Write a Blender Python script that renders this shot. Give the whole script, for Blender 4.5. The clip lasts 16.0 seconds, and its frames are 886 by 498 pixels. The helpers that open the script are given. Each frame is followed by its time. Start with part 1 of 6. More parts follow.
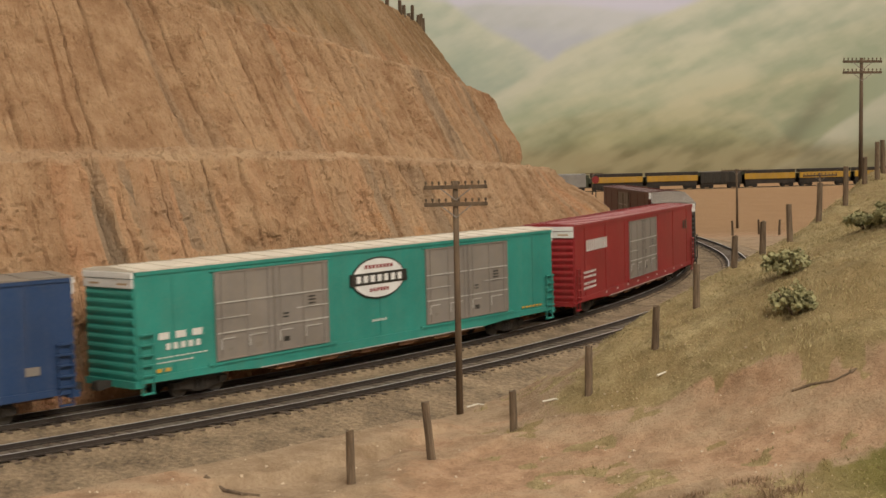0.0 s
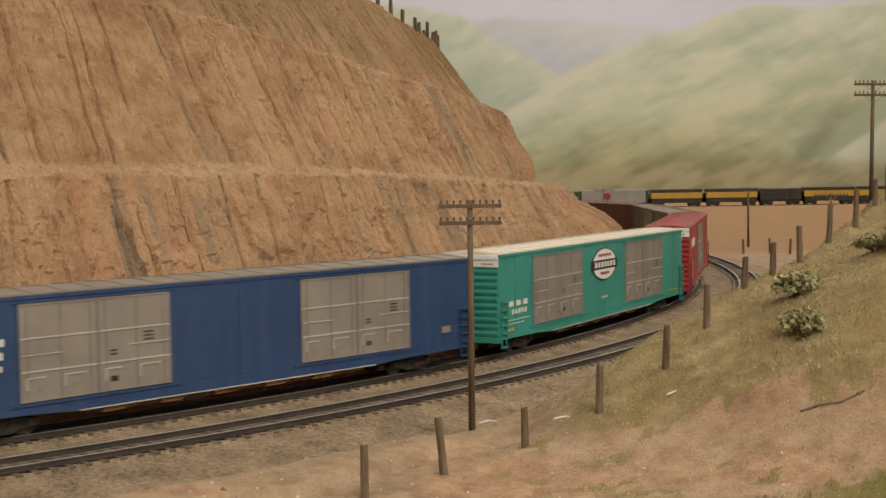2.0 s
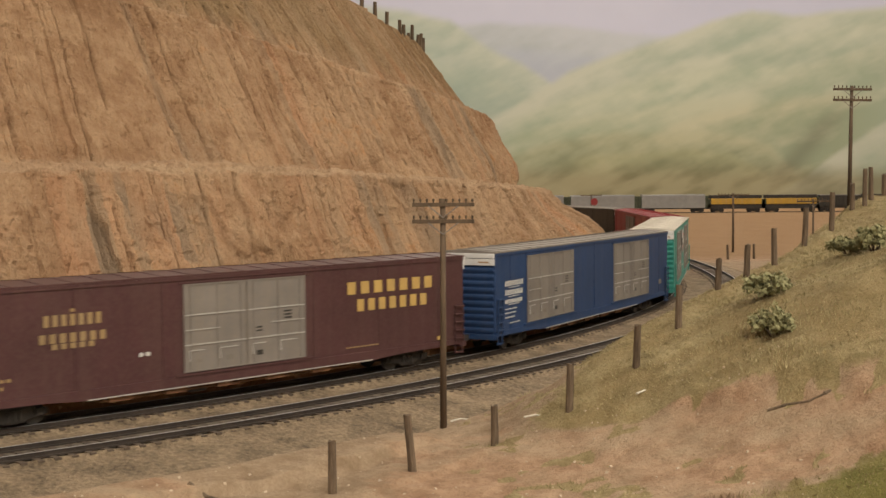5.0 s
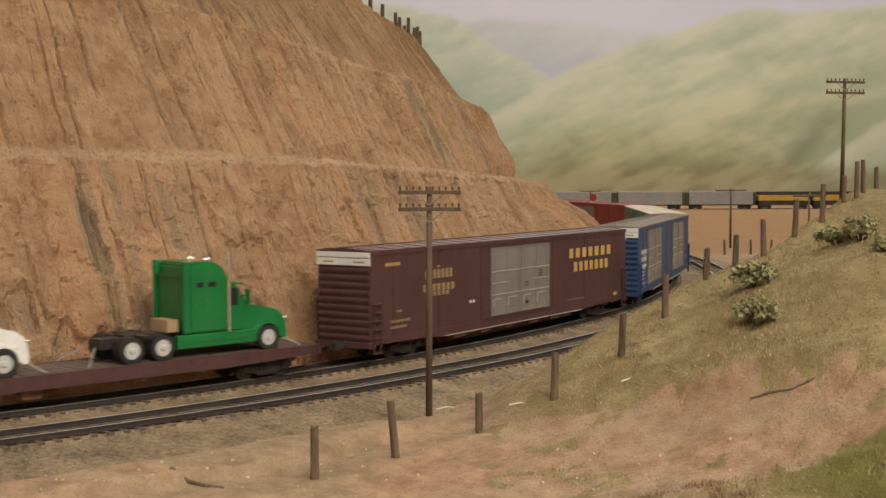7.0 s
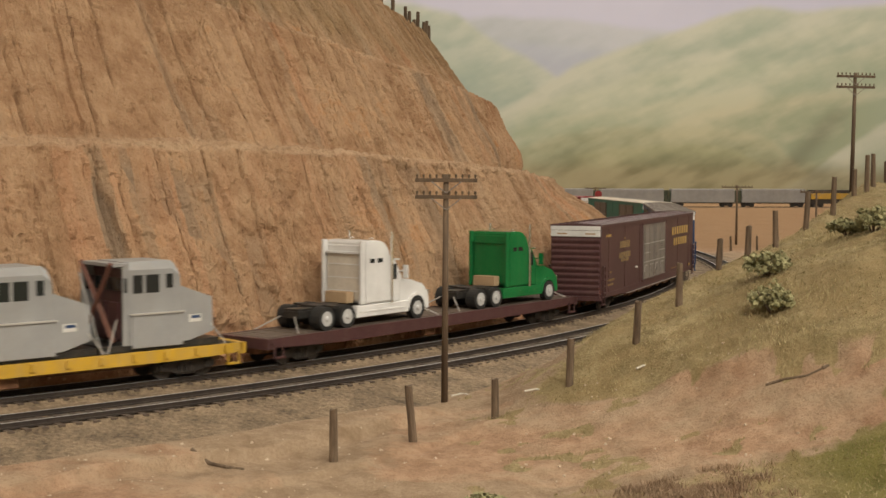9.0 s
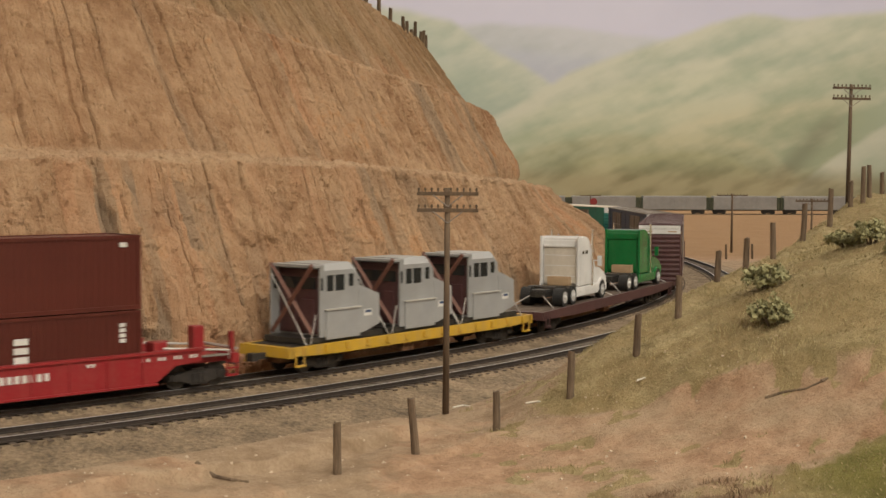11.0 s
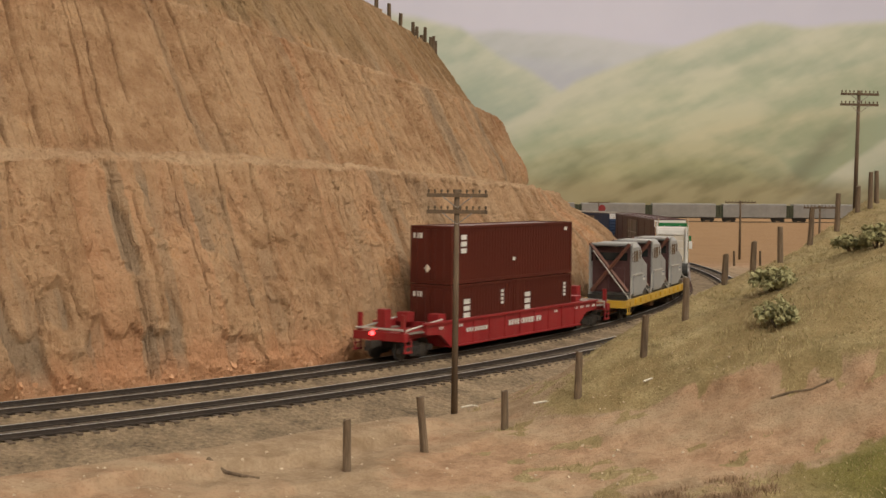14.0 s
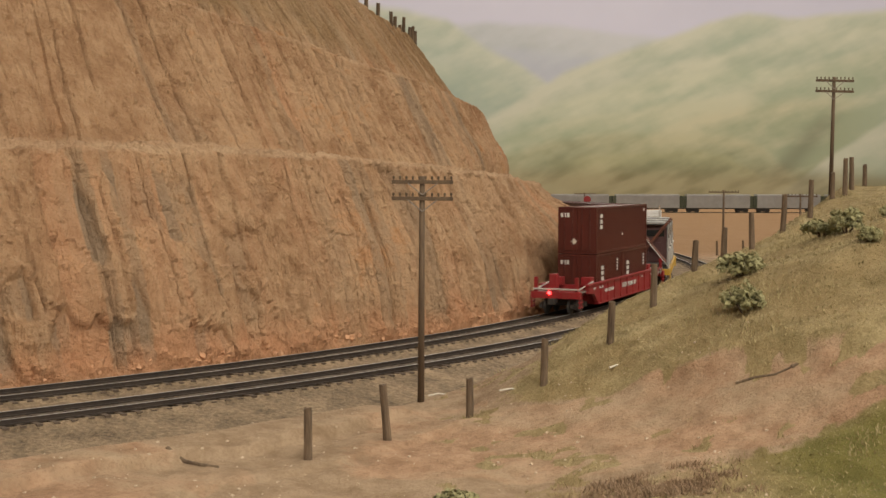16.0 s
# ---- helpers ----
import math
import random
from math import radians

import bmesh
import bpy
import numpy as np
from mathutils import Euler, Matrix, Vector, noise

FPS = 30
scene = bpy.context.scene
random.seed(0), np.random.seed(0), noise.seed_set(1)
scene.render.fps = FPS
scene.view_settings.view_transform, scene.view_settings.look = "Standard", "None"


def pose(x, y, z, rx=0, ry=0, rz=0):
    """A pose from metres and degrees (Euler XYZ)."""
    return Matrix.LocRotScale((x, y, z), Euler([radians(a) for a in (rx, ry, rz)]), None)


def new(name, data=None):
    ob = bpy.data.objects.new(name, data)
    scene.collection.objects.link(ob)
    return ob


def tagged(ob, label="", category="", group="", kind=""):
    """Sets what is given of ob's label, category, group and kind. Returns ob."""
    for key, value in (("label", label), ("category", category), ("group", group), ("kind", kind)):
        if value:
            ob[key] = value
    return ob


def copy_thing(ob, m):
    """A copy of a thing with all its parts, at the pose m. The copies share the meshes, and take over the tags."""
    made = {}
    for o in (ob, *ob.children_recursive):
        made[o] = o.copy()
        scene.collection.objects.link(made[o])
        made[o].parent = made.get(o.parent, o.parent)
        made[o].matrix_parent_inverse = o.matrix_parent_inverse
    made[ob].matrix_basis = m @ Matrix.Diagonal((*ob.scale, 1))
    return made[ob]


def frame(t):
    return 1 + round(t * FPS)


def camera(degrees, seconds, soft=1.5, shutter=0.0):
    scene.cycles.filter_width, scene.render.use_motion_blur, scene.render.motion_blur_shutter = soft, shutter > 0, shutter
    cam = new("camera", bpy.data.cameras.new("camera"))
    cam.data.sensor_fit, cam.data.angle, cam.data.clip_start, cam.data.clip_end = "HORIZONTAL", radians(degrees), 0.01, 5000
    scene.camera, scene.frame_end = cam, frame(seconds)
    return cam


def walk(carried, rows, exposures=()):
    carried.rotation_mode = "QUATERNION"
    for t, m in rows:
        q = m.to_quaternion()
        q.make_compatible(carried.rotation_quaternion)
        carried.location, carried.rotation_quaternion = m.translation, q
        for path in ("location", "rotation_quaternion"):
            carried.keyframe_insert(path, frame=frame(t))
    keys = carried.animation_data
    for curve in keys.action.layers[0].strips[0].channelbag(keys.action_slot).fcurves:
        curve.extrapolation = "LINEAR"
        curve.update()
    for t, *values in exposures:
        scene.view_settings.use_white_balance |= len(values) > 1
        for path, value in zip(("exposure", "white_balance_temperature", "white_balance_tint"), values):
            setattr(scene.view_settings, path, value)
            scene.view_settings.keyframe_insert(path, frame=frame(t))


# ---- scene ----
# A model railway in scale 1:87. All sizes below are written in full-size metres and multiplied by K.
K = 1 / 87.0
cam = camera(36.54, 16.0, soft=1.5, shutter=0.5)
PATH = [
    (0, -0.30, 1.51, 8.93, -0.51, -3.93, 1.56),
    (0.5, -0.28, 1.19, 8.97, -0.49, -3.89, 1.41),
    (1, -0.30, 0.68, 9.19, -0.22, -3.65, 1.51),
    (1.5, -0.19, 0.62, 9.20, -0.13, -3.47, 1.30),
    (2, -0.44, 0.79, 9.14, -0.02, -3.34, 0.93),
    (2.5, -0.26, 0.94, 9.16, -0.08, -3.38, 1.21),
    (3, -0.02, 0.93, 9.17, -0.16, -3.44, 1.09),
    (3.5, 0.11, 0.56, 9.22, -0.18, -3.41, 0.99),
    (6, 0.45, 0.73, 8.69, -0.49, -2.99, 0.23),
    (6.5, 0.88, 0.76, 8.70, -0.43, -3.17, 0.49),
    (7, 0.80, 0.62, 8.54, -0.29, -3.24, 0.20),
    (7.5, 0.58, 0.47, 8.43, -0.23, -3.36, 0.13),
    (8, 0.39, 0.53, 8.15, -0.04, -3.48, -0.01),
    (10.5, 0.14, -0.29, 8.35, -0.50, -3.02, -0.27),
    (11, -0.01, -0.12, 8.45, -0.44, -3.07, -0.15),
    (11.5, -0.03, 0.05, 8.37, -0.24, -3.04, -0.22),
    (12, -0.14, 0.10, 8.28, -0.03, -2.91, -0.38),
    (12.5, 0.00, 0.00, 8.16, -0.00, -2.83, -0.41),
    (13, 0.37, -0.20, 8.06, -0.14, -2.88, -0.40),
    (13.5, 0.33, -0.45, 8.16, -0.22, -2.88, -0.44),
    (14, -0.06, -0.61, 8.24, -0.08, -2.76, -0.42),
    (14.5, -0.03, -0.42, 8.08, -0.18, -2.87, -0.18),
    (15, 0.13, -0.32, 8.08, -0.07, -2.97, 0.15),
    (15.5, 0.84, -0.29, 8.04, -0.40, -3.07, 0.07),
    (16, 0.90, -0.26, 7.99, -0.48, -3.04, -0.10),
]
walk(cam, [(t, pose(x * K, y * K, z * K, 90 + p, r, w)) for t, x, y, z, w, p, r in PATH])

# ---- light: a warm-lit layout room ----
world = bpy.data.worlds.new("room_air")
scene.world = world
world.use_nodes = True
world.node_tree.nodes["Background"].inputs[0].default_value = (1.0, 0.92, 0.82, 1)
world.node_tree.nodes["Background"].inputs[1].default_value = 0.05
scene.view_settings.exposure = -0.35


def room_lamp(x, y, z, sx, sy, watts):
    data = bpy.data.lights.new("ceiling_lamp", "AREA")
    data.shape, data.size, data.size_y = "RECTANGLE", sx * K, sy * K
    data.energy, data.color = watts, (1.0, 0.935, 0.825)
    ob = new("ceiling_lamp", data)
    ob.matrix_world = pose(x * K, y * K, z * K)
    return ob


room_lamp(66, -66, 112, 120, 30, 60)
room_lamp(-70, -72, 112, 60, 30, 8)
room_lamp(110, 70, 118, 60, 160, 24)
room_lamp(10, 40, 120, 160, 26, 3)
room_lamp(40, 200, 120, 240, 26, 22)
room_lamp(60, 330, 120, 260, 30, 39)


# ---- materials ----
def mat(name, rough=0.7, metal=0.0, spec=0.4):
    m = bpy.data.materials.new(name)
    m.use_nodes = True
    nt = m.node_tree
    b = nt.nodes["Principled BSDF"]
    b.inputs["Roughness"].default_value = rough
    b.inputs["Metallic"].default_value = metal
    b.inputs["Specular IOR Level"].default_value = spec
    return m, nt, b


def noise_node(nt, size, detail=6, rough=0.6, stretch=None, seed=0.0):
    """Noise with features about size full-size metres across, in object space."""
    tc = nt.nodes.new("ShaderNodeTexCoord")
    mp = nt.nodes.new("ShaderNodeMapping")
    nt.links.new(tc.outputs["Object"], mp.inputs["Vector"])
    s = stretch or (1, 1, 1)
    mp.inputs["Scale"].default_value = [v / (size * K) for v in s]
    mp.inputs["Location"].default_value = (seed, seed * 1.7, seed * 0.6)
    n = nt.nodes.new("ShaderNodeTexNoise")
    n.inputs["Scale"].default_value = 1.0
    n.inputs["Detail"].default_value = detail
    n.inputs["Roughness"].default_value = rough
    nt.links.new(mp.outputs[0], n.inputs["Vector"])
    return n.outputs["Fac"]


def ramp(nt, fac, stops):
    r = nt.nodes.new("ShaderNodeValToRGB")
    e = r.color_ramp.elements
    while len(e) < len(stops):
        e.new(0.5)
    for el, (p, c) in zip(e, stops):
        el.position = p
        el.color = (*c, 1)
    nt.links.new(fac, r.inputs[0])
    return r.outputs[0]


def mix(nt, fac, a, b, mode="MIX"):
    n = nt.nodes.new("ShaderNodeMix")
    n.data_type, n.blend_type = "RGBA", mode
    for k, v in ((0, fac), (6, a), (7, b)):
        if isinstance(v, (int, float)):
            n.inputs[k].default_value = v
        elif isinstance(v, tuple):
            n.inputs[k].default_value = (*v, 1)
        else:
            nt.links.new(v, n.inputs[k])
    return n.outputs[2]


def math_node(nt, op, a, b=0.0, clamp=False):
    n = nt.nodes.new("ShaderNodeMath")
    n.operation, n.use_clamp = op, clamp
    for k, v in ((0, a), (1, b)):
        if isinstance(v, (int, float)):
            n.inputs[k].default_value = v
        else:
            nt.links.new(v, n.inputs[k])
    return n.outputs[0]


def bump(nt, b, fac, depth, strength=1.0):
    n = nt.nodes.new("ShaderNodeBump")
    n.inputs["Distance"].default_value = depth * K
    n.inputs["Strength"].default_value = strength
    nt.links.new(fac, n.inputs["Height"])
    nt.links.new(n.outputs[0], b.inputs["Normal"])


def attribute(nt, name):
    a = nt.nodes.new("ShaderNodeAttribute")
    a.attribute_name = name
    return a


def painted(name, col, rough=0.45, dust=0.25, streak=0.2, metal=0.0, dust_col=(0.30, 0.24, 0.17)):
    """Model paint: fine mottling, faint vertical streaks and a film of dust."""
    m, nt, b = mat(name, rough, metal)
    dark = tuple(c * 0.72 for c in col)
    c = mix(nt, ramp(nt, noise_node(nt, 2.2, 5), [(0.3, (0, 0, 0)), (0.75, (1, 1, 1))]), dark, col)
    st = ramp(nt, noise_node(nt, 0.5, 4, 0.6, (1, 1, 0.08), 3.1), [(0.45, (0, 0, 0)), (0.8, (1, 1, 1))])
    c = mix(nt, math_node(nt, "MULTIPLY", st, streak), c, dust_col)
    du = ramp(nt, noise_node(nt, 0.12, 3, 0.7, None, 7.7), [(0.4, (0, 0, 0)), (0.8, (1, 1, 1))])
    c = mix(nt, math_node(nt, "MULTIPLY", du, dust), c, dust_col)
    nt.links.new(c, b.inputs["Base Color"])
    bump(nt, b, noise_node(nt, 0.15, 3), 0.01, 0.4)
    return m


def mottled(name, a, bcol, size=0.3, rough=0.85, depth=0.03, metal=0.0, stretch=None, lo=0.35, hi=0.7):
    m, nt, b = mat(name, rough, metal)
    n1 = noise_node(nt, size, 6, 0.65, stretch)
    n2 = noise_node(nt, size * 6, 3, 0.5, stretch, 5.0)
    f = math_node(nt, "ADD", math_node(nt, "MULTIPLY", n1, 0.6), math_node(nt, "MULTIPLY", n2, 0.4))
    nt.links.new(ramp(nt, f, [(lo, a), (hi, bcol)]), b.inputs["Base Color"])
    bump(nt, b, n1, depth)
    return m


def earth_material():
    """Ground cover by the painted weights of the sheet: red grass, green bare earth, blue gravel."""
    m, nt, b = mat("layout_ground", 0.95, 0, 0.15)
    at = attribute(nt, "cover")
    sep = nt.nodes.new("ShaderNodeSeparateColor")
    nt.links.new(at.outputs["Color"], sep.inputs[0])
    fine = noise_node(nt, 0.13, 4, 0.75)
    mid = noise_node(nt, 0.9, 5, 0.65, None, 2.0)
    broad = noise_node(nt, 5.0, 4, 0.6, None, 9.0)
    sand = mix(nt, ramp(nt, mid, [(0.30, (0, 0, 0)), (0.6, (1, 1, 1))]), (0.245, 0.17, 0.105), (0.385, 0.285, 0.19))
    sand = mix(nt, ramp(nt, fine, [(0.35, (0, 0, 0)), (0.7, (1, 1, 1))]), mix(nt, 0.35, sand, (0.15, 0.09, 0.05)), sand)
    earth = mix(nt, ramp(nt, mid, [(0.32, (0, 0, 0)), (0.62, (1, 1, 1))]), (0.25, 0.148, 0.088), (0.42, 0.275, 0.175))
    co = nt.nodes.new("ShaderNodeTexCoord")
    sx = nt.nodes.new("ShaderNodeSeparateXYZ")
    nt.links.new(co.outputs["Object"], sx.inputs[0])
    far = math_node(nt, "MULTIPLY", math_node(nt, "SUBTRACT", sx.outputs["Y"], 148 * K), 1 / (12 * K), True)
    earth = mix(nt, ramp(nt, noise_node(nt, 2.6, 5, 0.65, (0.5, 1, 1), 23.0), [(0.42, (0, 0, 0)), (0.62, (0.75, 0.75, 0.75))]), earth, mix(nt, mid, (0.27, 0.20, 0.125), (0.45, 0.345, 0.235)))
    earth = mix(nt, far, earth, mix(nt, broad, (0.235, 0.135, 0.066), (0.315, 0.198, 0.105)))
    earth = mix(nt, ramp(nt, fine, [(0.3, (0, 0, 0)), (0.5, (1, 1, 1))]), mix(nt, 0.4, earth, (0.13, 0.08, 0.05)), earth)
    grass = mix(nt, ramp(nt, mid, [(0.35, (0, 0, 0)), (0.65, (1, 1, 1))]), (0.22, 0.17, 0.084), (0.42, 0.335, 0.185))
    grass = mix(nt, ramp(nt, fine, [(0.4, (0, 0, 0)), (0.65, (1, 1, 1))]), mix(nt, 0.3, grass, (0.10, 0.08, 0.03)), grass)
    grass = mix(nt, ramp(nt, noise_node(nt, 3.2, 5, 0.65, None, 17.0), [(0.42, (0.8, 0.8, 0.8)), (0.6, (0, 0, 0))]), grass, mix(nt, mid, (0.165, 0.12, 0.055), (0.31, 0.225, 0.11)))
    grass = mix(nt, at.outputs["Alpha"], grass, mix(nt, mid, (0.07, 0.07, 0.02), (0.22, 0.19, 0.06)))
    gravel = ramp(nt, noise_node(nt, 0.16, 3, 0.8, None, 4.0), [(0.3, (0.085, 0.06, 0.037)), (0.5, (0.215, 0.152, 0.093)), (0.72, (0.36, 0.27, 0.178))])

    def edge(w, seed):
        v = math_node(nt, "ADD", w, math_node(nt, "MULTIPLY", math_node(nt, "SUBTRACT", noise_node(nt, 1.1, 6, 0.7, None, seed), 0.5), 0.9))
        return ramp(nt, v, [(0.4, (0, 0, 0)), (0.6, (1, 1, 1))])

    c = mix(nt, edge(sep.outputs["Green"], 1.0), sand, earth)
    c = mix(nt, edge(sep.outputs["Red"], 2.0), c, grass)
    c = mix(nt, edge(sep.outputs["Blue"], 3.0), c, gravel)
    nt.links.new(c, b.inputs["Base Color"])
    bump(nt, b, math_node(nt, "ADD", fine, mid), 0.10, 0.9)
    return m


def cliff_material():
    """Baked clay: ochre and rust earth with grey rills, crumbly relief, olive turf near the crest."""
    m, nt, b = mat("cut_earth", 0.95, 0, 0.12)
    at = attribute(nt, "cover")
    sep = nt.nodes.new("ShaderNodeSeparateColor")
    nt.links.new(at.outputs["Color"], sep.inputs[0])
    broad = noise_node(nt, 7.0, 4, 0.6)
    mid = noise_node(nt, 1.2, 6, 0.7, None, 3.0)
    fine = noise_node(nt, 0.16, 4, 0.75, None, 6.0)
    c = ramp(nt, math_node(nt, "ADD", math_node(nt, "MULTIPLY", broad, 0.5), math_node(nt, "MULTIPLY", mid, 0.5)),
             [(0.36, (0.31, 0.175, 0.095)), (0.47, (0.42, 0.255, 0.145)), (0.56, (0.51, 0.335, 0.20)), (0.66, (0.53, 0.28, 0.135))])
    c = mix(nt, sep.outputs["Green"], c, mix(nt, mid, (0.27, 0.185, 0.12), (0.38, 0.275, 0.185)))
    c = mix(nt, math_node(nt, "MULTIPLY", sep.outputs["Blue"], 0.85), c, mix(nt, mid, (0.45, 0.20, 0.095), (0.60, 0.345, 0.205)))
    c = mix(nt, math_node(nt, "MULTIPLY", sep.outputs["Red"], 0.9), c, mix(nt, mid, (0.20, 0.13, 0.062), (0.37, 0.255, 0.135)))
    # alpha: pale ledge crumbs, and highlights painted on the gully ridges
    c = mix(nt, math_node(nt, "MULTIPLY", at.outputs["Alpha"], 0.8), c, mix(nt, mid, (0.46, 0.31, 0.19), (0.66, 0.485, 0.325)))
    pit = ramp(nt, fine, [(0.36, (0, 0, 0)), (0.46, (1, 1, 1))])
    grit = ramp(nt, noise_node(nt, 0.22, 3, 0.7, None, 13.0), [(0.64, (0, 0, 0)), (0.72, (1, 1, 1))])
    c = mix(nt, math_node(nt, "MULTIPLY", grit, 0.5), c, (0.62, 0.45, 0.31))
    c = mix(nt, pit, mix(nt, 0.26, c, (0.14, 0.075, 0.04)), c)
    nt.links.new(c, b.inputs["Base Color"])
    bump(nt, b, math_node(nt, "ADD", fine, math_node(nt, "MULTIPLY", mid, 1.6)), 0.22, 1.0)
    return m


def backdrop_material():
    m, nt, b = mat("painted_canvas", 0.95, 0, 0.1)
    at = attribute(nt, "cover")
    n = noise_node(nt, 9.0, 5, 0.6)
    c = mix(nt, 0.10, at.outputs["Color"], mix(nt, n, (0.30, 0.30, 0.20), (0.62, 0.60, 0.46)))
    nt.links.new(c, b.inputs["Base Color"])
    return m


M_EARTH = earth_material()
M_CLIFF = cliff_material()
M_CANVAS = backdrop_material()
M_PLASTER = mottled("room_plaster", (0.62, 0.58, 0.52), (0.70, 0.66, 0.60), 8, 0.9, 0.05)
M_BALLAST = mottled("ballast", (0.11, 0.078, 0.048), (0.37, 0.272, 0.172), 0.2, 0.95, 0.20, lo=0.36, hi=0.64)
M_TIE = mottled("tie_wood", (0.05, 0.036, 0.026), (0.14, 0.10, 0.07), 0.2, 0.9, 0.02)
M_RAIL = mottled("rail_side", (0.022, 0.016, 0.013), (0.055, 0.04, 0.03), 0.3, 0.7, 0.01)
M_RAILTOP = mottled("rail_head", (0.42, 0.41, 0.41), (0.60, 0.59, 0.58), 0.5, 0.35, 0.003, 0.3)
M_GAUGE = mottled("darker_ballast", (0.07, 0.056, 0.044), (0.22, 0.178, 0.135), 0.17, 0.9, 0.08)
M_POST = mottled("weathered_post", (0.055, 0.036, 0.022), (0.20, 0.14, 0.09), 0.12, 0.9, 0.03, stretch=(1, 1, 0.15))
M_POLE = mottled("creosoted_pole", (0.05, 0.032, 0.02), (0.17, 0.115, 0.07), 0.15, 0.85, 0.02, stretch=(1, 1, 0.1))
M_IRON = mottled("dark_iron", (0.02, 0.017, 0.015), (0.06, 0.048, 0.04), 0.2, 0.6, 0.01)
M_RUST = mottled("rusty_frame", (0.09, 0.04, 0.02), (0.30, 0.15, 0.075), 0.25, 0.85, 0.02)
M_WHEEL = mottled("wheel_steel", (0.03, 0.026, 0.024), (0.10, 0.09, 0.08), 0.2, 0.5, 0.004, 0.3)
M_TEAL = painted("teal_paint", (0.028, 0.255, 0.21), dust=0.1, streak=0.08)
M_BLUE = painted("blue_paint", (0.017, 0.051, 0.14), dust=0.07, streak=0.07)
M_MAROON = painted("maroon_paint", (0.085, 0.034, 0.036), dust=0.1, streak=0.07)
M_RED = painted("red_paint", (0.28, 0.014, 0.019), dust=0.1, streak=0.08)
M_DARKRED = painted("oxide_paint", (0.092, 0.0155, 0.0095), dust=0.02, streak=0.02)
M_YELLOW = painted("yellow_paint", (0.62, 0.37, 0.03), streak=0.35)
M_GREY = painted("grey_paint", (0.34, 0.34, 0.335), dust=0.12, streak=0.1)
M_SILVER = painted("silver_door_paint", (0.255, 0.225, 0.203), 0.5, 0.3, 0.25, 0.1)
M_LIGHTLINE = painted("bare_metal_edge", (0.56, 0.53, 0.49), 0.4, 0.1, 0.1, 0.2)
M_CREAM = painted("cream_roof_paint", (0.72, 0.66, 0.56), 0.6, 0.3, 0.3)
M_ROOFGREY = painted("weathered_roof", (0.22, 0.19, 0.165), 0.6, 0.3, 0.3)
M_WHITE = painted("white_paint", (0.82, 0.81, 0.79), 0.2, 0.08, 0.08)
M_OFFWHITE = painted("chalk_lettering", (0.72, 0.71, 0.67), 0.6, 0.25, 0.2)
M_GOLD = painted("gold_lettering", (0.62, 0.40, 0.12), 0.55, 0.2, 0.2)
M_BRACE = painted("rust_brown_paint", (0.17, 0.066, 0.046), 0.6, 0.15, 0.15)
M_SHADE = painted("dark_green_gap", (0.035, 0.055, 0.03), 0.6, 0.3, 0.2)
M_FADED = painted("faded_gold_lettering", (0.36, 0.235, 0.10), 0.6, 0.3, 0.3)
M_BLACK = painted("black_paint", (0.02, 0.02, 0.02), 0.4, 0.15, 0.1)
M_GREEN = painted("green_cab_paint", (0.012, 0.18, 0.05), 0.14, 0.04, 0.04)
M_CHROME = mat("chrome", 0.22, 1.0)[0]
M_CHROME.node_tree.nodes["Principled BSDF"].inputs["Base Color"].default_value = (0.92, 0.91, 0.90, 1)
M_RUBBER = mottled("tyre_rubber", (0.012, 0.012, 0.012), (0.035, 0.033, 0.03), 0.1, 0.7, 0.01)
M_GLASS = mat("dark_window_glass", 0.08, 0.0, 0.5)[0]
M_GLASS.node_tree.nodes["Principled BSDF"].inputs["Base Color"].default_value = (0.02, 0.022, 0.022, 1)
M_SAGE = mottled("sage_leaves", (0.15, 0.14, 0.06), (0.45, 0.42, 0.225), 0.25, 0.9, 0.05)
M_DRYGRASS = mottled("dry_grass", (0.24, 0.19, 0.09), (0.50, 0.41, 0.225), 0.6, 0.9, 0.0)
M_BRUSH = mottled("dead_brush", (0.25, 0.165, 0.10), (0.40, 0.285, 0.185), 0.5, 0.9, 0.0)
M_RIM = painted("polished_rim", (0.66, 0.66, 0.65), 0.2, 0.0, 0.0, 0.25)
M_STONE = mottled("pale_pebble", (0.42, 0.32, 0.22), (0.62, 0.50, 0.38), 0.2, 0.95, 0.05)
M_RUBBLE = mottled("clay_stone", (0.46, 0.23, 0.115), (0.68, 0.42, 0.26), 0.25, 0.95, 0.05)
M_DECKWOOD = mottled("deck_planks", (0.07, 0.05, 0.038), (0.19, 0.145, 0.11), 0.3, 0.85, 0.02, stretch=(0.2, 1, 1))
M_CARTON = mottled("carton_board", (0.34, 0.23, 0.13), (0.46, 0.33, 0.20), 0.4, 0.85, 0.01)


# ---- mesh helpers ----
def mesh_of(bm, name, material, smooth=False):
    me = bpy.data.meshes.new(name)
    bmesh.ops.recalc_face_normals(bm, faces=bm.faces)
    bm.to_mesh(me)
    bm.free()
    me.transform(Matrix.Scale(K, 4))
    me.materials.append(material)
    if smooth:
        me.polygons.foreach_set("use_smooth", [True] * len(me.polygons))
    return me


def part(name, bm, material, parent=None, label="", smooth=False):
    ob = new(name, mesh_of(bm, name, material, smooth))
    ob.parent = parent
    return tagged(ob, label)


def thing(name, label, category, group="", kind=""):
    return tagged(new(name), label, category, group, kind)


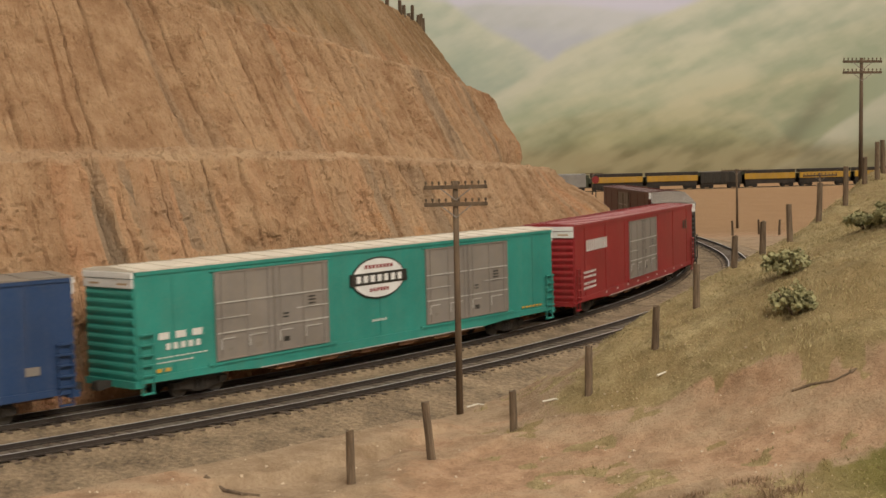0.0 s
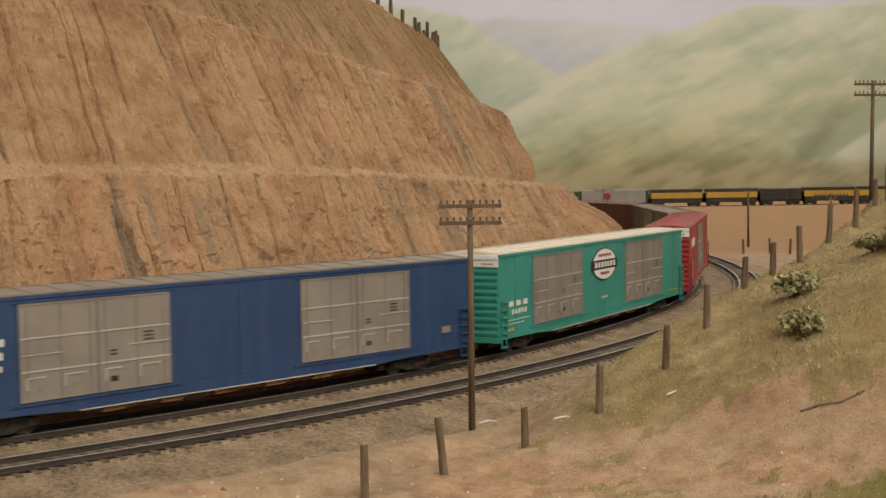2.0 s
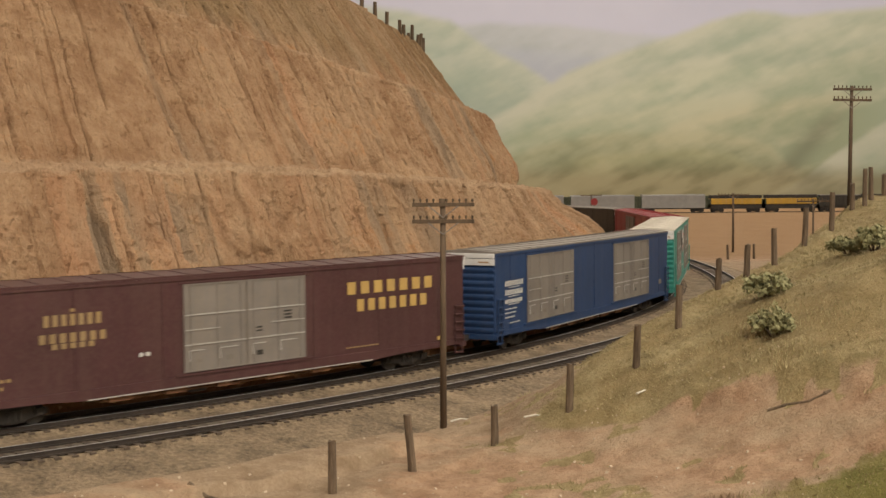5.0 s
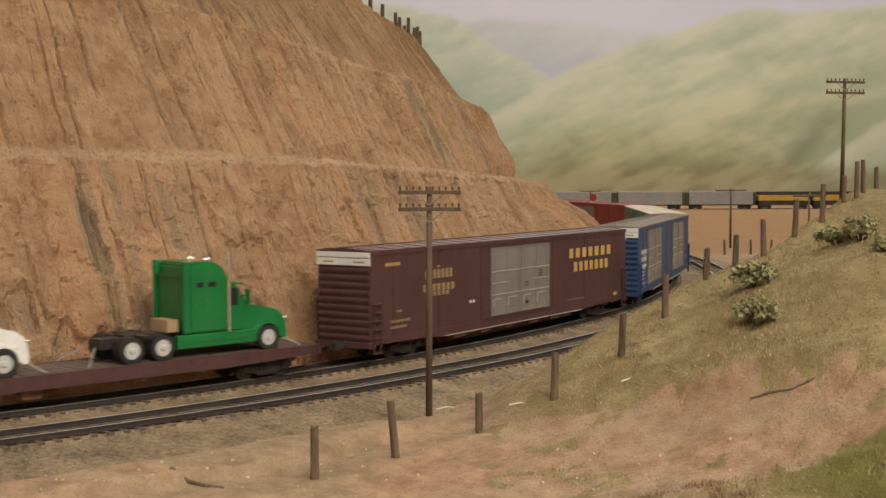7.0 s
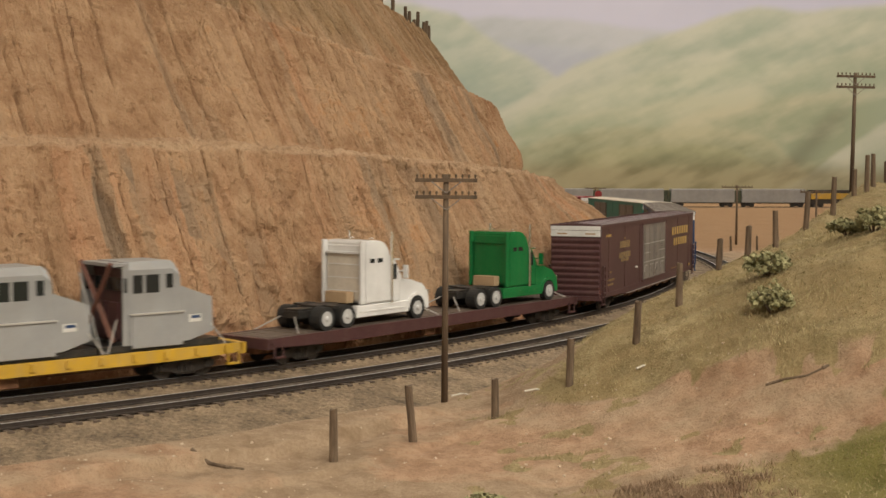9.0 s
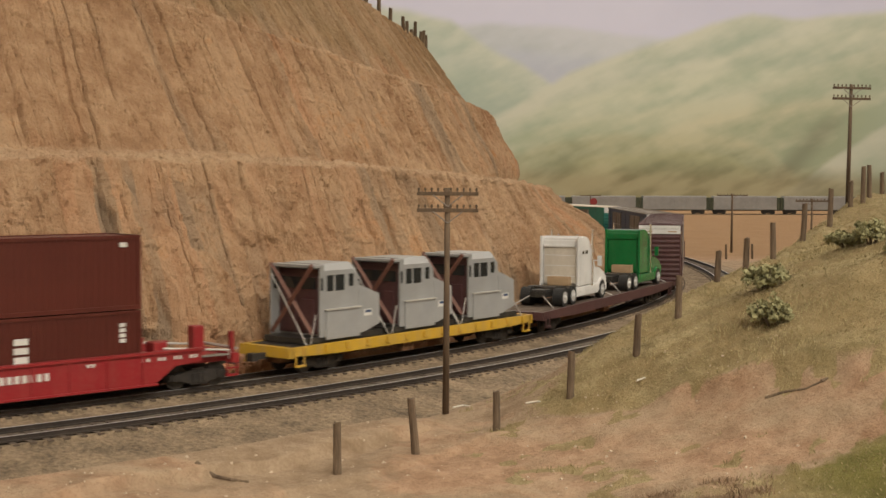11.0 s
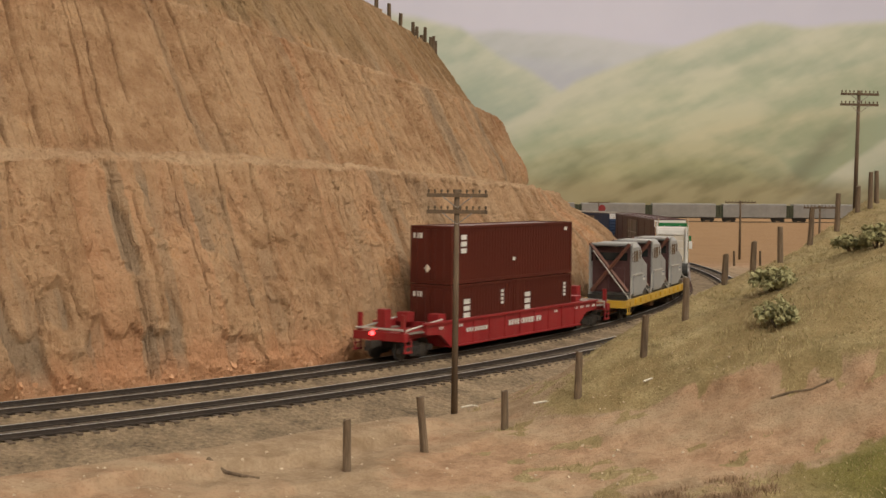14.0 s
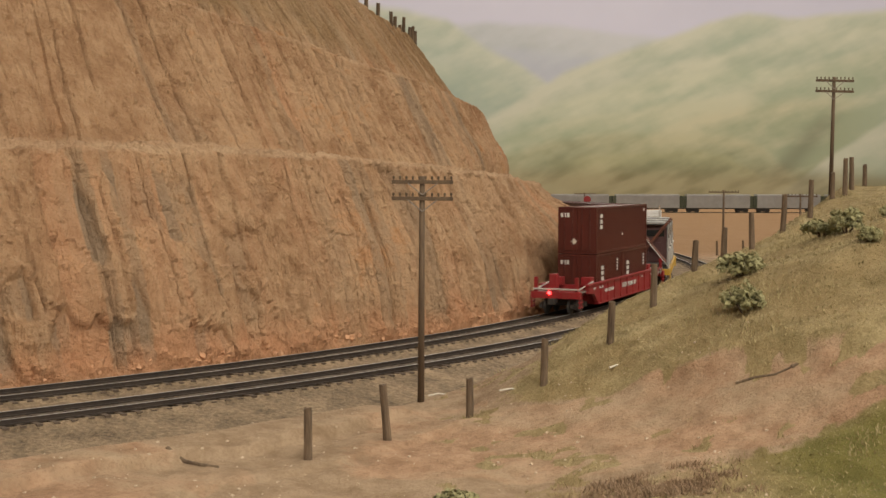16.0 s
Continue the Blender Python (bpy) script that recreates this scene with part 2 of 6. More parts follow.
def box(bm, x0, x1, y0, y1, z0, z1):
    v = [bm.verts.new((x, y, z)) for x in (x0, x1) for y in (y0, y1) for z in (z0, z1)]
    for f in ((0, 1, 3, 2), (4, 6, 7, 5), (0, 4, 5, 1), (2, 3, 7, 6), (0, 2, 6, 4), (1, 5, 7, 3)):
        bm.faces.new([v[i] for i in f])


def boxes(*bs, bevel=0.0):
    bm = bmesh.new()
    for b in bs:
        box(bm, *b)
    if bevel:
        bmesh.ops.bevel(bm, geom=list(bm.edges), offset=bevel, segments=2, affect="EDGES", profile=0.5)
    return bm


def each(name, bs, material, parent, label="", bevel=0.0):
    """One part for every box."""
    return [part(name, boxes(b, bevel=bevel), material, parent, label) for b in bs]


def rods(name, ends, r, material, parent, label=""):
    """One part for every bar."""
    for p, q in ends:
        bm = bmesh.new()
        rod(bm, p, q, r, n=6)
        part(name, bm, material, parent, label)


def rod(bm, p, q, r, r2=None, n=8):
    """A round bar from p to q."""
    p, q = Vector(p), Vector(q)
    r2 = r if r2 is None else r2
    rot = (q - p).to_track_quat("Z", "Y")
    rings = []
    for c, rr in ((p, r), (q, r2)):
        rings.append([bm.verts.new(c + rot @ Vector((rr * math.cos(a), rr * math.sin(a), 0))) for a in [2 * math.pi * i / n for i in range(n)]])
    for i in range(n):
        bm.faces.new((rings[0][i], rings[0][(i + 1) % n], rings[1][(i + 1) % n], rings[1][i]))
    bm.faces.new(rings[0][::-1])
    bm.faces.new(rings[1])


def prism(bm, outline, y0, y1):
    """An outline in x and z drawn out from y0 to y1."""
    a = [bm.verts.new((x, y0, z)) for x, z in outline]
    b = [bm.verts.new((x, y1, z)) for x, z in outline]
    n = len(a)
    for i in range(n):
        bm.faces.new((a[i], a[(i + 1) % n], b[(i + 1) % n], b[i]))
    bm.faces.new(a[::-1])
    bm.faces.new(b)


def grid_mesh(name, P, material, cover=None, smooth=True):
    """A sheet from an array of points, rows by columns, with painted weights per point."""
    nr, nc = P.shape[:2]
    me = bpy.data.meshes.new(name)
    i = np.arange(nr * nc).reshape(nr, nc)
    f = np.stack([i[:-1, :-1], i[:-1, 1:], i[1:, 1:], i[1:, :-1]], -1).reshape(-1, 4)
    me.from_pydata((P.reshape(-1, 3) * K).tolist(), [], f.tolist())
    me.materials.append(material)
    if smooth:
        me.polygons.foreach_set("use_smooth", [True] * len(me.polygons))
    if cover is not None:
        at = me.color_attributes.new("cover", "FLOAT_COLOR", "POINT")
        c = np.ones((nr * nc, 4), np.float32)
        c[:, : cover.shape[-1]] = cover.reshape(nr * nc, -1)
        at.data.foreach_set("color", c.ravel())
    return new(name, me)


def value_noise(x, y, seed=0):
    """Smooth random values in 0..1 on a lattice of one unit."""
    xi, yi = np.floor(x).astype(np.int64), np.floor(y).astype(np.int64)
    fx, fy = x - xi, y - yi
    fx, fy = fx * fx * (3 - 2 * fx), fy * fy * (3 - 2 * fy)

    def h(a, b):
        v = (a * 374761393 + b * 668265263 + seed * 974634777) & 0x7FFFFFFF
        v = ((v ^ (v >> 13)) * 1274126177) & 0x7FFFFFFF
        return ((v ^ (v >> 16)) & 0xFFFF) / 65535.0

    return (h(xi, yi) * (1 - fx) + h(xi + 1, yi) * fx) * (1 - fy) + (h(xi, yi + 1) * (1 - fx) + h(xi + 1, yi + 1) * fx) * fy


def fractal(x, y, octaves=5, seed=0, gain=0.5):
    v, a, tot = 0.0, 1.0, 0.0
    for k in range(octaves):
        v = v + a * value_noise(x * 2 ** k + 17.3 * k, y * 2 ** k + 5.1 * k, seed + k)
        tot += a
        a *= gain
    return v / tot


def smooth(a, b, x):
    t = np.clip((x - a) / (b - a), 0, 1)
    return t * t * (3 - 2 * t)


# ---- the line of the track: a straight that runs into a left-hand curve ----
CX, CY, R = -83.97, 128.79, 105.15
BEND = -49.76
HX, HY = -76.7, 125.07  # the middle from which the hillside is laid out


def bulge(deg):
    return 1.96 * np.clip((deg + 4.9) / 16, 0, 1) ** 2


def make_line():
    a = np.radians(np.arange(BEND, 160, 0.2))
    r = R + bulge(np.degrees(a))
    arc = np.stack([CX + r * np.cos(a), CY + r * np.sin(a)], -1)
    t0 = np.array([-math.sin(a[0]), math.cos(a[0])])
    back = arc[0] - t0 * np.arange(190, 0, -0.5)[:, None]
    pts = np.vstack([back, arc])
    s = np.concatenate([[0], np.cumsum(np.hypot(*np.diff(pts, axis=0).T))])
    k = np.argmin(np.abs(pts[:, 1] - CY) + 1e3 * (pts[:, 0] < 0))
    return pts, s - s[k]


LINE, LINE_S = make_line()


def on_line(s, d=0.0):
    """The point s along the line and d to its right (outside the curve), and the heading."""
    s = np.asarray(s, float)
    x, y = np.interp(s, LINE_S, LINE[:, 0]), np.interp(s, LINE_S, LINE[:, 1])
    x1, y1 = np.interp(s + 0.5, LINE_S, LINE[:, 0]), np.interp(s + 0.5, LINE_S, LINE[:, 1])
    x0, y0 = np.interp(s - 0.5, LINE_S, LINE[:, 0]), np.interp(s - 0.5, LINE_S, LINE[:, 1])
    h = np.arctan2(y1 - y0, x1 - x0)
    return x + d * np.sin(h), y - d * np.cos(h), h


def line_coords(x, y):
    """Angle about the curve's centre in degrees, and the distance outside the line."""
    deg = np.degrees(np.arctan2(y - CY, x - CX))
    d = np.hypot(x - CX, y - CY) - R - bulge(deg)
    b = math.radians(BEND)
    px, py = CX + R * math.cos(b), CY + R * math.sin(b)
    ds = (x - px) * math.cos(b) + (y - py) * math.sin(b)
    return np.degrees(np.arctan2(y - HY, x - HX)), np.where(deg < BEND, ds, d)


# ---- ground ----
def verge(x):
    """The upper edge of the bare track across the slope."""
    return np.interp(x, [-6, 2, 4.5, 9, 13.4, 20, 40], [47.5, 47.0, 46.3, 44.8, 43.1, 42.2, 41]) + 1.0 * (fractal(x / 2.5, x * 0 + 2, 4, 21) - 0.5)


def ground_height(x, y):
    deg, d = line_coords(x, y)
    crest = np.interp(deg, [-180, -60, -49, -46, -44.6, -43.6, -42.3, -41.5, -40.5, -39.6, -38, -37.2, -34.8, -32.2, -30.9, -27.6, -24.5, -18, -10, -3, 60],
                      [-1.1, -1.1, -1.0, -0.6, -0.2, 0.6, 1.95, 2.4, 2.95, 3.35, 3.85, 4.2, 4.9, 5.45, 6.1, 6.95, 7.5, 6.0, 1.0, -0.7, -1])
    d1 = np.interp(deg, [-46, -43, -40, -36, -30, -24], [16.5, 15, 15, 15.5, 15.5, 15.5])
    w = smooth(8.5, d1, d)
    z = -0.85 + (crest + 0.85) * w
    z = z + np.interp(deg, [-43.5, -41.5, -39.6, -34, -24], [0, 0.17, 0.30, 0.27, 0]) * np.clip(d - 16, 0, 7)
    z = z + 0.25 * smooth(9.2, 10.2, d) * (1 - smooth(10.2, 12.5, d)) * (deg < -38)
    z = z - 0.7 * smooth(13, 20, d) * smooth(-43.5, -48, deg)
    far = smooth(165, 290, y)
    z = z * (1 - far) + 0.2 * far
    edge = d - (12.0 + 1.2 * (fractal(x / 5, y / 5, 3, 14) - 0.5))
    z = z + 0.34 * smooth(0.10, -0.08, edge) * smooth(9.6, 10.4, d) * smooth(-44.5, -46, deg)
    edge2 = d - (14.6 + 1.0 * (fractal(x / 4, y / 4, 3, 19) - 0.5))
    z = z + 0.16 * smooth(0.10, -0.08, edge2) * smooth(9.6, 12, d) * smooth(-44.8, -45.5, deg)
    near = (d > 9.5) * smooth(9.5, 12, d) * (1 - smooth(120, 180, y))
    z = z + near * (0.5 * (fractal(x / 6, y / 6, 4, 3) - 0.5) + 0.34 * (fractal(x / 1.2, y / 1.2, 4, 8, 0.6) - 0.5))
    # the eroded edge of the wheel track across the slope
    lip = y - (verge(x) - 0.3)
    z = z + 0.42 * smooth(-0.12, 0.16, lip) * (1 - smooth(0.3, 3, lip)) * smooth(7, 9, x) * smooth(19, 15, x)
    return z


def ground_cover(x, y):
    deg, d = line_coords(x, y)
    n = fractal(x / 7, y / 7, 4, 11)
    grass = smooth(-45.2, -43.2, deg) * smooth(12.5, 15.5, d + 3 * (n - 0.5))
    grass = np.maximum(grass, 0.9 * smooth(-0.3, 0.9, y - verge(x) + 2.0 * (n - 0.5)) * smooth(4, 7, x))
    path = smooth(39.3, 40.4, y + 2.2 * (n - 0.5)) * (1 - smooth(-0.5, 0.5, y - verge(x) + 1.6 * (n - 0.5))) * smooth(-6, 3, x)
    grass = grass * (1 - path)
    low = smooth(40.0, 38.8, y + 2.2 * (n - 0.5)) * smooth(-6, 0, x) * (0.35 + 1.3 * (n - 0.4) + 0.45 * smooth(8.5, 10, x))
    tuft = smooth(0.60, 0.68, fractal(x / 1.3, y / 0.9, 3, 57)) * smooth(38, 40, y) * 0.8
    low = np.maximum(low, tuft * smooth(0, 2, x))
    grass = np.clip(np.maximum(grass, low), 0, 1)
    grass = grass * (1 - smooth(95, 130, y))
    earth = np.clip(np.maximum(np.maximum(path, smooth(142, 156, y)), smooth(0.52, 0.62, fractal(x / 3, y / 3, 4, 31)) * 0.55), 0, 1)
    earth = np.maximum(earth, smooth(42.3, 40.8, y + 1.5 * (n - 0.5)) * smooth(-5, -9, x))
    gravel = smooth(9.9, 9.0, d) * smooth(-9, -7, d) * (y < 170)
    moss = smooth(40.2, 39.0, y) * smooth(9.5, 12.5, x + 3 * (n - 0.5))
    return np.stack([grass, earth, gravel, moss], -1)


def spread(lo, hi, a, b, fine, coarse):
    inner = np.arange(a, b, fine)
    left, right = [a], [inner[-1]]
    st = fine
    while left[-1] > lo:
        st = min(st * 1.25, coarse)
        left.append(left[-1] - st)
    st = fine
    while right[-1] < hi:
        st = min(st * 1.25, coarse)
        right.append(right[-1] + st)
    return np.array(left[::-1][:-1] + inner.tolist() + right[1:])


gx, gy = np.meshgrid(spread(-420, 420, -20, 34, 0.16, 14), spread(-120, 412, 35, 80, 0.16, 10))
ground = grid_mesh("ground", np.stack([gx, gy, ground_height(gx, gy)], -1), M_EARTH, ground_cover(gx, gy))
tagged(ground, "sandy modelled ground with dry grass, bare earth and gravel", "ground", kind="structure")


# ---- the cut: a stepped earth cliff inside the curve ----
CUT = {}


def hash01(i, seed):
    v = (i.astype(np.int64) * 374761393 + seed * 668265263) & 0x7FFFFFFF
    v = ((v ^ (v >> 13)) * 1274126177) & 0x7FFFFFFF
    return ((v ^ (v >> 16)) & 0xFFFF) / 65535.0


def gullies(c, U, lo, hi, seed, width):
    """Raked bands between sharp gullies: a sawtooth of tilted facets. Returns depth, a tone per band and the groove itself."""
    i = np.floor(c)
    best = np.full(c.shape, 9.0)
    groove = np.zeros(c.shape)
    for k in (-1, 0, 1):
        j = i + k
        pos = j + 0.15 + 0.7 * hash01(j, seed)
        dist = c - pos
        a0, a1 = lo + (hi - lo) * 0.45 * hash01(j, seed + 1) ** 3 - 0.3, hi - (hi - lo) * 0.4 * hash01(j, seed + 2) ** 3 + 0.3
        w = width * (0.5 + 0.9 * hash01(j, seed + 3))
        g = np.where(dist < 0, np.exp(-(dist / (w * 0.16)) ** 2), 0.62 * np.exp(-(dist / (w * 0.32)) ** 2) + 0.38 * np.exp(-dist / (1.6 * w)))
        g = g * smooth(a0 - 0.4, a0 + 0.6, U) * (1 - smooth(a1 - 0.4, a1 + 0.4, U)) * (0.25 + 0.75 * hash01(j, seed + 4))
        groove = np.maximum(groove, g)
    tone = hash01(np.floor(c + 0.3), seed + 6)
    tilt = (c - np.floor(c) - 0.5) * (hash01(np.floor(c), seed + 5) - 0.3)
    return groove, tone, tilt


def build_cut():
    s = np.concatenate([np.arange(-150, -108, 0.6), np.arange(-108, -92, 0.11), np.arange(-92, -22, 0.07), np.arange(-22, 8, 0.12), np.arange(8, 70, 0.4)])
    prof = np.array([(-2.6, -0.8), (-2.8, 0.3), (-3.1, 2.0), (-3.9, 4.4), (-4.9, 6.7), (-5.8, 8.9), (-6.2, 9.75), (-9.3, 10.15), (-9.8, 10.9),
                     (-12.1, 14.0), (-13.4, 16.2), (-14.0, 17.15), (-16.2, 17.5), (-17.0, 18.5), (-18.5, 20.3), (-19.8, 21.9), (-21.5, 22.6), (-26, 23.6), (-36, 24.6), (-60, 25.0)])
    L = np.concatenate([[0], np.cumsum(np.hypot(*np.diff(prof, axis=0).T))])
    u = np.concatenate([np.arange(0, 35, 0.15), np.arange(35, L[-1], 1.5)])
    d0, z0 = np.interp(u, L, prof[:, 0]), np.interp(u, L, prof[:, 1])
    S, U = np.meshgrid(s, u, indexing="ij")
    D, Z = np.broadcast_to(d0, S.shape).copy(), np.broadcast_to(z0, S.shape).copy()
    high = np.interp(S, [-150, -95, -85, -72, -52, 70], [20.0, 19.6, 18.9, 17.4, 14.9, 14.4])
    m = (high - 10.15) / 7.0
    d2 = -9.3 - 4.7 * m
    upper = np.clip((Z - 17.15) / 5.45, 0, None)
    Z = np.where(Z > 17.15, np.where(Z < 22.6, high + (22.6 - high) * upper, Z), np.where(Z > 10.15, 10.15 + (Z - 10.15) * m, Z))
    D = np.where(D < -14.0, np.where(D > -21.5, d2 + (D + 14.0) * (21.5 + d2) / 7.5, D), np.where(D < -9.3, -9.3 + (D + 9.3) * m, D))
    sink = smooth(-75, -15, S)
    Z = Z * (1 - sink * (0.14 * smooth(3, 9, Z) - 0.10 * smooth(10, 15, Z)))
    D = D + 1.2 * (fractal(S / 22, S * 0 + 1, 3, 5) - 0.5) * smooth(1, 12, U)
    D = D - smooth(-55, -22, S) * (0.5 + 1.0 * smooth(7, 13, U))
    Z = Z - (0.55 + 0.4 * smooth(-78, -55, S)) * smooth(4, 10.5, U) * (1 - smooth(14, 20, U))
    far = smooth(-50, -20, S)
    D = D - far * (0.9 * smooth(0.5, 3, U) + 1.7 * smooth(3, 10.5, U) * (1 - smooth(13, 18, U)))
    D = D - 0.75 * smooth(-56, -32, S) * smooth(15, 20, U) * (1 - smooth(22.5, 25, U))
    e1 = 0.7 * (fractal(S / 3, S * 0, 3, 15) - 0.5)
    k1, k2 = float(np.interp(-6.2, prof[::-1, 0], L[::-1])), float(np.interp(-9.3, prof[::-1, 0], L[::-1]))
    k3, k4 = float(np.interp(-14.0, prof[::-1, 0], L[::-1])), float(np.interp(-16.2, prof[::-1, 0], L[::-1]))
    k5 = float(np.interp(-21.5, prof[::-1, 0], L[::-1]))
    face = smooth(0.2, 1.2, U) * (1 - smooth(k5 - 1.2, k5 + 0.6, U))
    ledge = smooth(k1 - 0.25, k1 + 0.1, U + e1) * (1 - smooth(k2 - 0.2, k2 + 0.3, U + e1)) + 0.8 * smooth(k3 - 0.2, k3 + 0.1, U + e1) * (1 - smooth(k4 - 0.2, k4 + 0.3, U + e1))
    ledge = np.clip(ledge, 0, 1)
    steep = face * (1 - ledge)
    # gullies stand closer together towards the far end
    dens = np.interp(s, [-150, -90, -60, -40, 70], [0.34, 0.40, 0.52, 0.85, 0.95])
    run = np.concatenate([[0], np.cumsum(np.diff(s) * dens[1:])])[:, None]
    wob = 0.7 * (fractal(S / 9, U / 7, 3, 41, 0.35) - 0.5)
    total_g, total_t, tones = 0.0, 0.0, 0.0
    for lo, hi, shift, seed in ((0, (k1 + k2) / 2, 0.0, 300), ((k1 + k2) / 2, (k3 + k4) / 2, 7.3, 330), ((k3 + k4) / 2, k5 + 1, 3.9, 360)):
        inside = ((U >= lo) & (U < hi)).astype(float)
        g1, t1, k1 = gullies(run + shift + wob, U, lo, hi, seed, 0.16)
        g2, t2, k2 = gullies(2.7 * run + shift + 1.3 * wob, U, lo, hi, seed + 12, 0.16)
        total_g = total_g + inside * np.clip((0.6 + 0.4 * smooth(-84, -62, S)) * g1 + (0.12 + 0.73 * smooth(-74, -52, S)) * g2, 0, 1.15)
        total_t = total_t + inside * (1.0 * k1 + 0.22 * k2)
        tones = tones + inside * (0.7 * t1 + 0.3 * t2)
    rough = 0.13 * (fractal(S / 3.0, U / 6.0, 4, 61, 0.5) - 0.5) + (0.12 + 0.12 * smooth(-70, -45, S)) * (fractal(S / 0.40, U / 1.1, 3, 66, 0.55) - 0.5)
    chips = 0.11 * smooth(0.66, 0.70, fractal(S / 0.8, U / 0.55, 3, 69, 0.6)) + 0.10 * (fractal(S / 0.22, U / 0.3, 2, 75) - 0.5) + 0.12 * smooth(0.64, 0.74, fractal(S / 0.9, U / 2.6, 3, 73, 0.5)) * smooth(-45, -65, S)
    low = smooth(11, 9, U) * smooth(-62, -80, S)
    slab = 0.34 * low * (smooth(0.50, 0.56, fractal((S + 0.5 * U * 0.3) / 1.7, U / 4.2, 3, 71, 0.45)) - 0.5)
    toe = smooth(2.2, 0.5, U) * (1.15 * (fractal(S / 1.1, U / 0.9, 4, 77, 0.6) - 0.35))
    crumb = 0.8 * ledge * (fractal(S / 1.3, U / 0.8, 5, 81, 0.72) - 0.5)
    out = steep * (-(1.15 + 0.75 * smooth(-76, -50, S)) * total_g + 1.05 * total_t) + face * (rough + chips + toe) + slab * steep
    x, y, h = on_line(S, D + out * 0.85)
    z = Z + out * 0.30 + crumb
    olive = np.clip(smooth(k4, k4 + 2, U) * (0.45 + 0.9 * (fractal(S / 5, U / 5, 3, 91) - 0.35)) + smooth(k5 - 1.6, k5 - 0.4, U), 0, 1)
    grey = np.clip(2.2 * (tones - 0.58) + 1.3 * (fractal(S / 3.5, U / 10, 3, 95) - 0.5) + 0.9 * low * smooth(0.53, 0.49, fractal((S + 0.15 * U) / 1.7, U / 4.2, 3, 71, 0.45)), 0, 1) * steep
    rust = np.clip(smooth(3.0, 0.8, U + 1.8 * (fractal(S / 2, U / 2, 3, 97) - 0.5)) + 1.8 * (fractal(S / 3, U / 9, 4, 99) - 0.56) + 1.6 * (0.36 - tones) * steep, 0, 1)
    # pale crumbs on the ledges; further along, ridge highlights painted into the colour
    pale = ledge * (0.55 + 0.9 * (fractal(S / 1.5, U / 0.8, 3, 103) - 0.4)) + steep * smooth(-80, -45, S) * (1 - 1.4 * total_g) * 1.6 * (fractal(S / 0.7, U / 3.0, 3, 107) - 0.42)
    pale = np.clip(pale, 0, 1)
    CUT["x"], CUT["y"], CUT["z"] = x, y, z
    ob = grid_mesh("earth_cut", np.stack([x, y, z], -1), M_CLIFF, np.stack([olive, grey, rust, pale], -1), smooth=False)
    tagged(ob, "tall stepped ochre clay railway cutting with eroded rills", "cliff", kind="structure")


build_cut()


def cut_at(x, y):
    return float(CUT["z"].ravel()[np.argmin((CUT["x"] - x) ** 2 + (CUT["y"] - y) ** 2)])


